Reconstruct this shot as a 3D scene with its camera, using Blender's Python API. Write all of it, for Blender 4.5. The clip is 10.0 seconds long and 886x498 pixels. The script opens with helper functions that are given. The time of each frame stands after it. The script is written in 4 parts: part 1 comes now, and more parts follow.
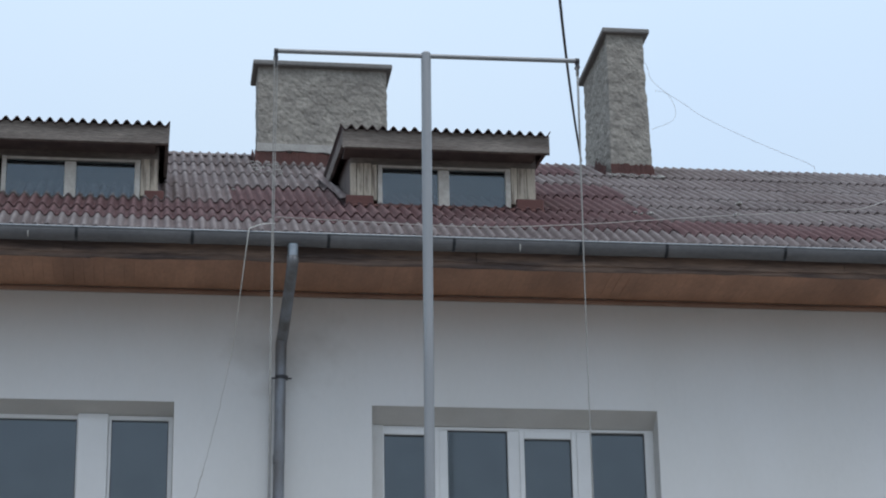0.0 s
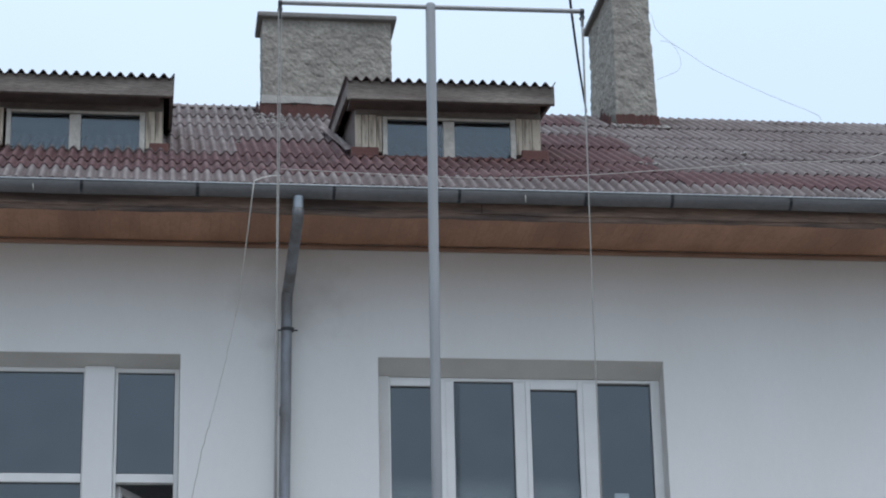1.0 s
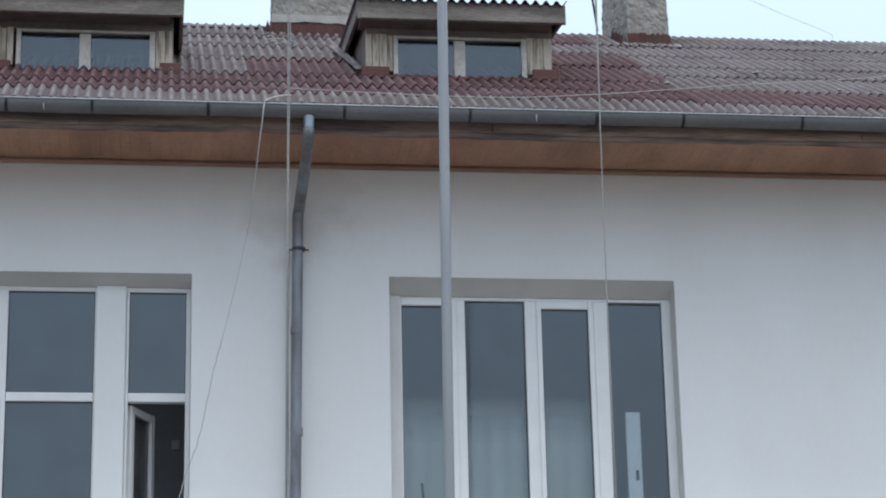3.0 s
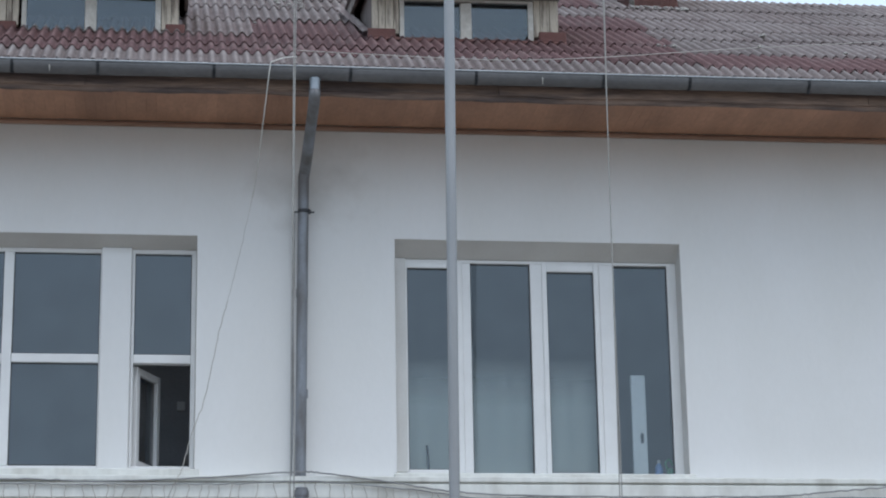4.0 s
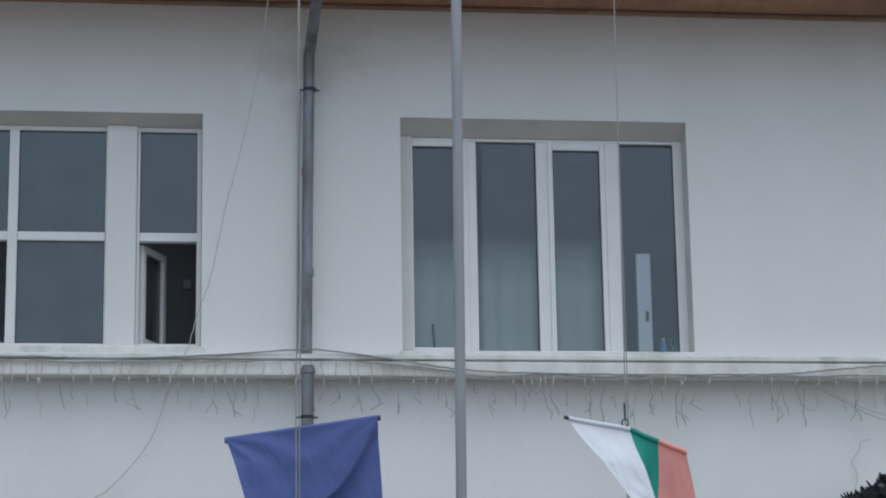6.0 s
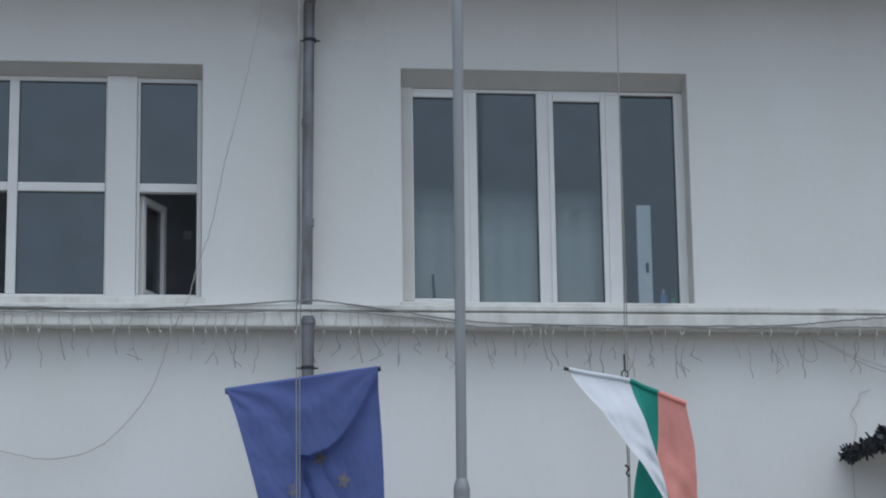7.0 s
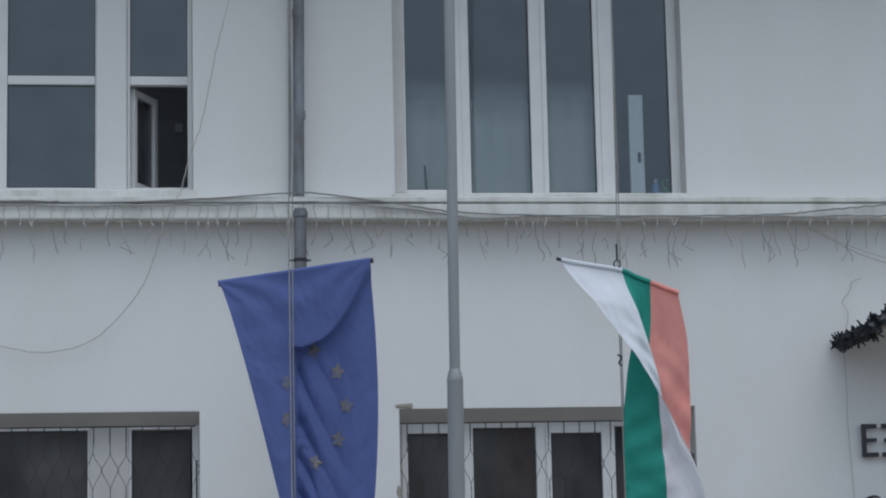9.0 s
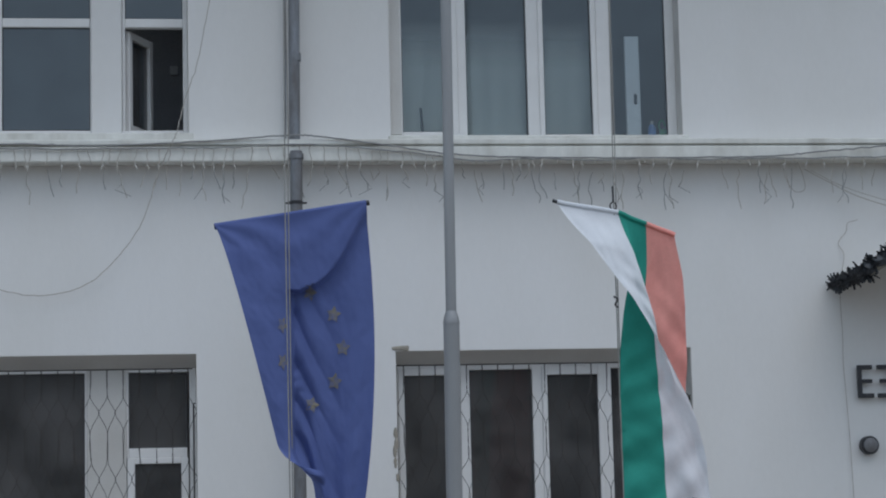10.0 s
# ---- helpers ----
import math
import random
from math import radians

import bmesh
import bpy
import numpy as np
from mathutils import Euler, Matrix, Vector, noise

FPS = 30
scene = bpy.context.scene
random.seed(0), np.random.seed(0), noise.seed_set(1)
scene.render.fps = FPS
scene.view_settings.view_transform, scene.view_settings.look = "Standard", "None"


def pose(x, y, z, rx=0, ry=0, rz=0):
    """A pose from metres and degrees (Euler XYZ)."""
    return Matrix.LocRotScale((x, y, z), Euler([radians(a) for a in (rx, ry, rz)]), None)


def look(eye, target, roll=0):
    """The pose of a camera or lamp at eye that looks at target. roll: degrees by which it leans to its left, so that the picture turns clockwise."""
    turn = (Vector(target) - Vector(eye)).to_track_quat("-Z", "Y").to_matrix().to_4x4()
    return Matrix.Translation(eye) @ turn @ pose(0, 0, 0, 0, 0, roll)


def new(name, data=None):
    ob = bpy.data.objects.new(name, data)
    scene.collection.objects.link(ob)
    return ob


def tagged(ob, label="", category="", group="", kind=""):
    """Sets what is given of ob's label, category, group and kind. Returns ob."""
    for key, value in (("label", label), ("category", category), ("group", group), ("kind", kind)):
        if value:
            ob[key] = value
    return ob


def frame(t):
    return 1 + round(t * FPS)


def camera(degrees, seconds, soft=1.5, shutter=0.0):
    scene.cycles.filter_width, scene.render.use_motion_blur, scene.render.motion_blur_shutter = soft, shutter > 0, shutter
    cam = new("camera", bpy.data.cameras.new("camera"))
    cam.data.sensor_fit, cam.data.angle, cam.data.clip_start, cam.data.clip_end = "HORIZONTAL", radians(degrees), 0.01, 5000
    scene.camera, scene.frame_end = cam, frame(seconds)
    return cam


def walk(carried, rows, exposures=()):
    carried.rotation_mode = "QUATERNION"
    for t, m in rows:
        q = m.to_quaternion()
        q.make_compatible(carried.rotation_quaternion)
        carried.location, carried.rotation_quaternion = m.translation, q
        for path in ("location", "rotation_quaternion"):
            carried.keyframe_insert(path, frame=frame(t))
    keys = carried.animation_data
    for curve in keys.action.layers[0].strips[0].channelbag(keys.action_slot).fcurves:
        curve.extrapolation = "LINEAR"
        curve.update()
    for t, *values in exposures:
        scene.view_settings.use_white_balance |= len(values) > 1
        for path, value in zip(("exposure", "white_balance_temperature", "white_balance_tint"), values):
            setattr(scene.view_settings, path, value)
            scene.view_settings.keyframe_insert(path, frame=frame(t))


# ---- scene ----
# ---------------------------------------------------------------- camera
EYE = (0.0, -16.685, 1.6)
ROWS = [  # seconds, yaw, pitch, roll
    (0.0, -7.921, 20.176, -1.096), (0.5, -7.829, 19.529, -1.213), (1.0, -7.748, 18.947, -1.290),
    (1.5, -7.671, 18.376, -1.424), (2.0, -7.595, 17.813, -1.411), (2.5, -7.500, 17.337, -1.346),
    (4.0, -7.245, 15.970, -1.000), (4.5, -7.142, 15.312, -0.986), (5.0, -7.083, 14.470, -1.014),
    (5.5, -7.061, 13.626, -0.980), (7.0, -7.018, 11.652, -0.845), (7.5, -7.022, 11.076, -0.787),
    (8.0, -7.068, 10.510, -0.932), (8.5, -7.128, 9.893, -1.121), (9.0, -7.169, 8.892, -1.256),
    (9.5, -7.221, 8.123, -1.376), (10.0, -7.235, 7.427, -1.395)]


def aim(yaw, pitch, roll):
    return Matrix.Translation(EYE) @ pose(0, 0, 0, 0, 0, yaw) @ pose(0, 0, 0, 90 + pitch) @ pose(0, 0, 0, 0, 0, roll)


cam = camera(22.18, 10.0, soft=2.0)
walk(cam, [(t, aim(a, b, c)) for t, a, b, c in ROWS],
     exposures=[(0.0, 0.03), (1.0, 0.2), (2.5, 0.34), (4.0, 0.37), (5.0, 0.25), (5.5, 0.12), (7.0, -0.08), (7.5, -0.13), (8.0, -0.15), (9.0, -0.18), (10.0, -0.26)])

# ---------------------------------------------------------------- light
SUN_EL, SUN_AZ = radians(66), radians(160)
world = bpy.data.worlds.new("world")
scene.world = world
world.use_nodes = True
wn, wl = world.node_tree.nodes, world.node_tree.links
sky = wn.new("ShaderNodeTexSky")
sky.sky_type = "NISHITA"
sky.sun_disc = False
sky.sun_elevation, sky.sun_rotation = SUN_EL, SUN_AZ
sky.air_density, sky.dust_density, sky.ozone_density = 1.0, 2.5, 1.0
veil = wn.new("ShaderNodeMix")          # a thin even cloud layer before the blue
veil.data_type = "RGBA"
veil.inputs[0].default_value = 0.72
veil.inputs[7].default_value = (4.48, 5.45, 6.42, 1)
wl.new(sky.outputs[0], veil.inputs[6])
# overcast skies are brighter overhead than at the horizon, with faint cloud shapes
tco, sep, grad, puffs, puff_range = wn.new("ShaderNodeTexCoord"), wn.new("ShaderNodeSeparateXYZ"), wn.new("ShaderNodeMapRange"), wn.new("ShaderNodeTexNoise"), wn.new("ShaderNodeMapRange")
wl.new(tco.outputs["Generated"], sep.inputs[0])
wl.new(sep.outputs[2], grad.inputs[0])
grad.inputs[3].default_value, grad.inputs[4].default_value = 0.66, 1.85
puffs.inputs["Scale"].default_value, puffs.inputs["Detail"].default_value = 3.2, 4.0
wl.new(tco.outputs["Generated"], puffs.inputs["Vector"])
puff_range.inputs[1].default_value, puff_range.inputs[2].default_value = 0.34, 0.62
wl.new(puffs.outputs[0], puff_range.inputs[0])
tint, lift = wn.new("ShaderNodeMix"), wn.new("ShaderNodeVectorMath")
tint.data_type = "RGBA"
tint.inputs[6].default_value, tint.inputs[7].default_value = (0.985, 1.0, 1.03, 1), (1.035, 1.025, 1.015, 1)
wl.new(puff_range.outputs[0], tint.inputs[0])
lift.operation = "SCALE"
wl.new(tint.outputs[2], lift.inputs[0])
wl.new(grad.outputs[0], lift.inputs[3])
cloud = wn.new("ShaderNodeVectorMath")
cloud.operation = "MULTIPLY"
wl.new(veil.outputs[2], cloud.inputs[0])
wl.new(lift.outputs[0], cloud.inputs[1])
wl.new(cloud.outputs[0], wn["Background"].inputs[0])
wn["Background"].inputs[1].default_value = 0.15
sun = new("sun", bpy.data.lights.new("sun", "SUN"))
sun.data.energy, sun.data.angle, sun.data.color = 0.5, radians(45), (1.0, 0.97, 0.93)
sun.matrix_world = look((0, 0, 0), (-math.sin(SUN_AZ) * math.cos(SUN_EL), -math.cos(SUN_AZ) * math.cos(SUN_EL), -math.sin(SUN_EL)))


# ---------------------------------------------------------------- materials
def mat(name, color, rough=0.8, metal=0.0, second=None, scale=3.0, mix=0.5, grain=60.0, grain_amount=0.12,
        bump=0.2, bump_scale=40.0, stretch=(1, 1, 1), sharp=(0.35, 0.65), random_value=0.0, specular=0.5, bump_dist=0.01):
    """Base colour, blotches of a second colour, fine grain and relief, all at world size."""
    m = bpy.data.materials.new(name)
    m.use_nodes = True
    n, l = m.node_tree.nodes, m.node_tree.links
    b = n["Principled BSDF"]
    b.inputs["Roughness"].default_value, b.inputs["Metallic"].default_value = rough, metal
    b.inputs["Specular IOR Level"].default_value = specular
    geo = n.new("ShaderNodeNewGeometry")
    mp = n.new("ShaderNodeMapping")
    mp.inputs["Scale"].default_value = stretch
    l.new(geo.outputs["Position"], mp.inputs[0])

    def tex(s, detail=5.0):
        t = n.new("ShaderNodeTexNoise")
        t.inputs["Scale"].default_value, t.inputs["Detail"].default_value = s, detail
        l.new(mp.outputs[0], t.inputs["Vector"])
        return t.outputs[0]

    def ramp(src, a, c):
        r = n.new("ShaderNodeMapRange")
        r.inputs[1].default_value, r.inputs[2].default_value = a, c
        l.new(src, r.inputs[0])
        return r.outputs[0]

    def blend(kind, fac, a, c):
        x = n.new("ShaderNodeMix")
        x.data_type, x.blend_type = "RGBA", kind
        for src, sock in ((fac, x.inputs[0]), (a, x.inputs[6]), (c, x.inputs[7])):
            if isinstance(src, bpy.types.NodeSocket):
                l.new(src, sock)
            elif isinstance(src, tuple):
                sock.default_value = (*src, 1)
            else:
                sock.default_value = src
        return x.outputs[2]

    second = second or tuple(c * 0.75 for c in color)
    big = ramp(tex(scale), *sharp)
    fac = n.new("ShaderNodeMath")
    fac.operation, fac.inputs[1].default_value = "MULTIPLY", mix
    l.new(big, fac.inputs[0])
    col = blend("MIX", fac.outputs[0], color, second)
    fine = ramp(tex(grain, 3.0), 0.3, 0.7)
    col = blend("MULTIPLY", grain_amount * 2, col, blend("MIX", fine, (0.55, 0.55, 0.55), (1.2, 1.2, 1.2)))
    if random_value:
        oi = n.new("ShaderNodeObjectInfo")
        col = blend("MULTIPLY", 1.0, col, blend("MIX", oi.outputs["Random"], (1 - random_value,) * 3, (1 + random_value,) * 3))
    l.new(col, b.inputs["Base Color"])
    if bump:
        bp = n.new("ShaderNodeBump")
        bp.inputs["Strength"].default_value, bp.inputs["Distance"].default_value = bump, bump_dist
        l.new(tex(bump_scale), bp.inputs["Height"])
        l.new(bp.outputs[0], b.inputs["Normal"])
    return m


def glass_mat(name, tint, ior, haze=0.0):
    """Thin clear glass; last value: share of a dull film that paints haze on it."""
    m = bpy.data.materials.new(name)
    m.use_nodes = True
    n, l = m.node_tree.nodes, m.node_tree.links
    n.remove(n["Principled BSDF"])
    out = n["Material Output"]
    tr, gl, mx, fr = n.new("ShaderNodeBsdfTransparent"), n.new("ShaderNodeBsdfGlossy"), n.new("ShaderNodeMixShader"), n.new("ShaderNodeFresnel")
    tr.inputs[0].default_value = (*tint, 1)
    gl.inputs[0].default_value, gl.inputs[1].default_value = (0.86, 0.94, 1, 1), 0.02
    fr.inputs[0].default_value = ior
    l.new(fr.outputs[0], mx.inputs[0])
    l.new(tr.outputs[0], mx.inputs[1])
    l.new(gl.outputs[0], mx.inputs[2])
    last = mx.outputs[0]
    if haze:
        df, m2, tx, mr, ge = n.new("ShaderNodeBsdfDiffuse"), n.new("ShaderNodeMixShader"), n.new("ShaderNodeTexNoise"), n.new("ShaderNodeMapRange"), n.new("ShaderNodeNewGeometry")
        df.inputs[0].default_value = (0.42, 0.4, 0.39, 1)
        tx.inputs["Scale"].default_value, tx.inputs["Detail"].default_value = 2.5, 6
        l.new(ge.outputs["Position"], tx.inputs["Vector"])
        mr.inputs[1].default_value, mr.inputs[2].default_value = 0.25, 0.75
        mr.inputs[3].default_value, mr.inputs[4].default_value = haze * 0.3, haze * 1.7
        l.new(tx.outputs[0], mr.inputs[0])
        l.new(mr.outputs[0], m2.inputs[0])
        l.new(last, m2.inputs[1])
        l.new(df.outputs[0], m2.inputs[2])
        last = m2.outputs[0]
    l.new(last, out.inputs[0])
    return m


WALL = mat("white_plaster", (0.76, 0.755, 0.75), 0.9, second=(0.69, 0.68, 0.655), scale=0.9, mix=0.65, grain=25, grain_amount=0.015, bump=0.08, bump_scale=60, stretch=(1, 1, 0.5))
n_, l_ = WALL.node_tree.nodes, WALL.node_tree.links      # a sooty leak stain round the bend of the downpipe
b_ = n_["Principled BSDF"].inputs["Base Color"]
src = b_.links[0].from_socket
ge_, ds_, nz_, ad_, rg_, mx_ = (n_.new("ShaderNode" + k) for k in ("NewGeometry", "VectorMath", "TexNoise", "Math", "MapRange", "Mix"))
ds_.operation, ds_.inputs[1].default_value = "DISTANCE", (1.08, 0.0, 6.98)
l_.new(ge_.outputs["Position"], ds_.inputs[0])
nz_.inputs["Scale"].default_value, nz_.inputs["Detail"].default_value = 4.0, 5.0
l_.new(ge_.outputs["Position"], nz_.inputs["Vector"])
ad_.operation, ad_.use_clamp = "ADD", False
l_.new(ds_.outputs["Value"], ad_.inputs[0])
l_.new(nz_.outputs[0], ad_.inputs[1])
rg_.inputs[1].default_value, rg_.inputs[2].default_value, rg_.inputs[3].default_value, rg_.inputs[4].default_value = 0.5, 1.0, 0.42, 0.0
l_.new(ad_.outputs[0], rg_.inputs[0])
mx_.data_type = "RGBA"
mx_.inputs[7].default_value = (0.4, 0.37, 0.33, 1)
l_.new(rg_.outputs[0], mx_.inputs[0])
l_.new(src, mx_.inputs[6])
l_.new(mx_.outputs[2], b_)
# grey paint, with part of the shade in the window recesses put into its colour
REVEAL = mat("reveal_paint_shaded", (0.6, 0.585, 0.56), 0.9, second=(0.5, 0.48, 0.45), scale=3, mix=0.5, grain_amount=0.03, bump=0.08)
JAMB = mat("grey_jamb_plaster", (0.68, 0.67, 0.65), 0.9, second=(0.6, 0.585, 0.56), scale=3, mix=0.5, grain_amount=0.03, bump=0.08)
BAND = mat("band_plaster", (0.73, 0.73, 0.69), 0.9, second=(0.43, 0.41, 0.36), scale=4.0, mix=0.6, grain=14, grain_amount=0.1, bump=0.25, stretch=(1.0, 1, 0.45), sharp=(0.48, 0.74))
PVC = mat("white_plastic_frame", (0.77, 0.765, 0.755), 0.35, second=(0.69, 0.68, 0.67), scale=5, mix=0.5, grain_amount=0.02, bump=0.0)
GASKET = mat("dark_gasket", (0.1, 0.1, 0.107), 0.6, bump=0)
GLASS = glass_mat("window_glass", (0.88, 0.91, 0.93), 1.66, 0.0)
GLASS_OLD = glass_mat("old_thin_glass", (0.8, 0.84, 0.86), 1.66, 0.03)
# the film stands in for blurred reflections and lifts the dark panes
GLASS_HAZED = glass_mat("hazed_glass", (0.6, 0.6, 0.61), 1.36, 0.12)
CURTAIN = mat("net_curtain", (0.63, 0.66, 0.6), 0.95, second=(0.57, 0.6, 0.55), scale=1.2, grain_amount=0.02, bump=0.0)
_n, _l = CURTAIN.node_tree.nodes, CURTAIN.node_tree.links
_g, _s, _r, _t, _m = _n.new("ShaderNodeNewGeometry"), _n.new("ShaderNodeSeparateXYZ"), _n.new("ShaderNodeMapRange"), _n.new("ShaderNodeBsdfTransparent"), _n.new("ShaderNodeMixShader")
_r.inputs[1].default_value, _r.inputs[2].default_value = 5.22, 5.62
_r.inputs[3].default_value, _r.inputs[4].default_value = 0.15, 1.0
_l.new(_g.outputs["Position"], _s.inputs[0])
_l.new(_s.outputs[2], _r.inputs[0])
_l.new(_r.outputs[0], _m.inputs[0])
_l.new(_n["Principled BSDF"].outputs[0], _m.inputs[1])
_l.new(_t.outputs[0], _m.inputs[2])
_l.new(_m.outputs[0], _n["Material Output"].inputs[0])
ROOM = mat("room_paint", (0.46, 0.46, 0.48), 0.9, bump=0.1)
ROOM_DARK = mat("room_floor", (0.2, 0.19, 0.18), 0.8)
WOOD_SOFFIT = mat("varnished_soffit_boards", (0.45, 0.24, 0.15), 0.65, second=(0.28, 0.145, 0.09), scale=1.1, mix=0.9, grain=16, grain_amount=0.14, stretch=(2.4, 0.8, 0.5), sharp=(0.38, 0.66), random_value=0.05)
WOOD_TRIM = mat("brown_soffit_trim", (0.36, 0.22, 0.16), 0.8, second=(0.24, 0.14, 0.1), scale=2.2, mix=0.9, bump=0.3)
WOOD_ROT = mat("weathered_fascia_wood", (0.29, 0.2, 0.155), 0.9, second=(0.105, 0.08, 0.077), scale=3.2, mix=0.92, grain=18, grain_amount=0.3, stretch=(0.45, 1, 4.5), sharp=(0.36, 0.62), bump=0.6)
WOOD_GREY = mat("grey_weathered_board", (0.27, 0.235, 0.205), 0.9, second=(0.14, 0.115, 0.1), scale=2.6, mix=0.9, grain=34, grain_amount=0.36, stretch=(0.5, 1, 4), bump=0.7)
WOOD_PALE = mat("peeling_pale_boards", (0.58, 0.5, 0.4), 0.85, second=(0.16, 0.12, 0.1), scale=9.0, mix=0.75, grain=60, grain_amount=0.2, stretch=(3, 3, 0.35), sharp=(0.5, 0.65), bump=0.4)
WOOD_CHEEK = mat("brown_weathered_boards", (0.17, 0.135, 0.12), 0.9, second=(0.09, 0.072, 0.066), scale=5, mix=0.8, stretch=(1, 1, 0.3), bump=0.5)
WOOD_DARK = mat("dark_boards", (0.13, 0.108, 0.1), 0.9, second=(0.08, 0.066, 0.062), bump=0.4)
FRAME_OLD = mat("old_painted_window_frame", (0.64, 0.6, 0.54), 0.7, second=(0.42, 0.37, 0.31), scale=14, mix=0.6, bump=0.3)
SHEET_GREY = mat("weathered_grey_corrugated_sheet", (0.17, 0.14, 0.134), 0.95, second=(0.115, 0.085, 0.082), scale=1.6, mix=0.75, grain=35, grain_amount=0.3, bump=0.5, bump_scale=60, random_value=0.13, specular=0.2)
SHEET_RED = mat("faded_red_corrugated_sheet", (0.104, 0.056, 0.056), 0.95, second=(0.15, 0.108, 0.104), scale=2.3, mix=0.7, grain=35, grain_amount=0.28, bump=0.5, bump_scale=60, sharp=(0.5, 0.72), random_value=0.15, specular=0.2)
SHEET_DARK = mat("dark_corrugated_sheet", (0.1, 0.07, 0.068), 0.95, second=(0.15, 0.12, 0.11), scale=3, grain=35, grain_amount=0.3, bump=0.5)
for m_, pale in ((SHEET_GREY, (0.31, 0.275, 0.26)), (SHEET_RED, (0.2, 0.125, 0.122))):   # wave shading painted in: crests paler, broken up by weathered blotches
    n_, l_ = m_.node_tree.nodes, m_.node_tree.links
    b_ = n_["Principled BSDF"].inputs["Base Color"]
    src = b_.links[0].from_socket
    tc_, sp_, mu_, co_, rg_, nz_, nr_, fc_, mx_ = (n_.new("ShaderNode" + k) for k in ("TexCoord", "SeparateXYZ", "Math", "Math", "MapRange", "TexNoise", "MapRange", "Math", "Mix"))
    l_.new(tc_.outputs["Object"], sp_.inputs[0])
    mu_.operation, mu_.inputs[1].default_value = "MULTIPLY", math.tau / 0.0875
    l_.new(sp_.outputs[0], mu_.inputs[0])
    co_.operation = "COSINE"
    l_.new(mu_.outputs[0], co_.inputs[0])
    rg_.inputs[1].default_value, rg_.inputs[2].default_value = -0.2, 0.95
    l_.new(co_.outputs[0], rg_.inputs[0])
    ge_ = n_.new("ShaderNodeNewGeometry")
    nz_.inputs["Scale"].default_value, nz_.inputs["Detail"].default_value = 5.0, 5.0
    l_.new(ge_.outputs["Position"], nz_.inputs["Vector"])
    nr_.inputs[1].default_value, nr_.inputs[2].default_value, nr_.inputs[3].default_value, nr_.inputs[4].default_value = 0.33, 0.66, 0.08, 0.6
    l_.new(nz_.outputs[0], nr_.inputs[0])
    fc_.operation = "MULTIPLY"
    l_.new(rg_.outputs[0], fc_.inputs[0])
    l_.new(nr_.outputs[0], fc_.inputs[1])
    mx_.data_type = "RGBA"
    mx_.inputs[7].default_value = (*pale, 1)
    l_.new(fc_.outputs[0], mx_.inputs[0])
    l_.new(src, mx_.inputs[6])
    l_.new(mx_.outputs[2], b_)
FLASH_RED = mat("red_brown_flashing", (0.15, 0.06, 0.05), 0.8, second=(0.09, 0.045, 0.04), scale=6, bump=0.5)
ROUGHCAST = mat("roughcast_chimney_plaster", (0.35, 0.325, 0.285), 1.0, second=(0.25, 0.23, 0.205), scale=6, mix=0.8, grain=30, grain_amount=0.26, bump=0.55, bump_scale=32, bump_dist=0.03, specular=0.1)
CONCRETE = mat("chimney_cap_concrete", (0.25, 0.24, 0.228), 0.95, second=(0.16, 0.15, 0.14), scale=5, bump=0.4)
MORTAR = mat("pale_mortar", (0.43, 0.41, 0.38), 1.0, second=(0.3, 0.28, 0.26), scale=10, bump=0.8)
ZINC = mat("dull_zinc", (0.158, 0.157, 0.162), 0.7, 0.1, second=(0.115, 0.114, 0.119), scale=3.5, mix=0.7, grain=30, grain_amount=0.12, bump=0.1, stretch=(0.7, 1, 1))
ZINC_DARK = mat("dark_zinc_strap", (0.075, 0.08, 0.09), 0.6, 0.2, bump=0.1)
ZINC_BRIGHT = mat("bright_zinc", (0.29, 0.32, 0.35), 0.4, 0.5, bump=0.1)
PIPE = mat("aged_zinc_pipe", (0.25, 0.265, 0.29), 0.5, 0.4, second=(0.12, 0.105, 0.095), scale=4, mix=0.8, grain_amount=0.15, stretch=(2, 2, 0.6), bump=0.2)
POLE = mat("grey_painted_steel_pole", (0.3, 0.304, 0.31), 0.36, 0.22, second=(0.245, 0.25, 0.256), scale=3, mix=0.5, grain_amount=0.05, bump=0.05, stretch=(4, 4, 0.5))
STEEL_DARK = mat("dark_steel", (0.05, 0.05, 0.055), 0.5, 0.5, bump=0.1)
GRILLE = mat("rusty_grille_wire", (0.04, 0.037, 0.036), 0.75, 0.1, second=(0.06, 0.045, 0.04), scale=20, bump=0.2)
ROPE = mat("grey_rope", (0.33, 0.32, 0.3), 0.95, second=(0.22, 0.21, 0.2), scale=30, bump=0.3)
WIRE_PALE = mat("pale_wire", (0.55, 0.53, 0.49), 0.7, bump=0)
WIRE_GREY = mat("grey_wire", (0.3, 0.3, 0.3), 0.7, bump=0)
WIRE_FAINT = mat("faint_brown_wire", (0.46, 0.43, 0.39), 0.7, bump=0)
WIRE_CHALK = mat("chalky_grey_wire", (0.6, 0.585, 0.56), 0.7, bump=0)
WIRE_DARK = mat("dark_cable", (0.05, 0.05, 0.055), 0.7, bump=0)
BLUE = mat("royal_blue_flag_cloth", (0.112, 0.152, 0.37), 0.75, second=(0.095, 0.13, 0.315), scale=4, mix=0.5, grain=220, grain_amount=0.06, bump=0.15, bump_scale=200, specular=0.25)
STAR = mat("gold_star_print", (0.21, 0.187, 0.13), 0.8, second=(0.12, 0.14, 0.26), scale=34, mix=0.95, bump=0)
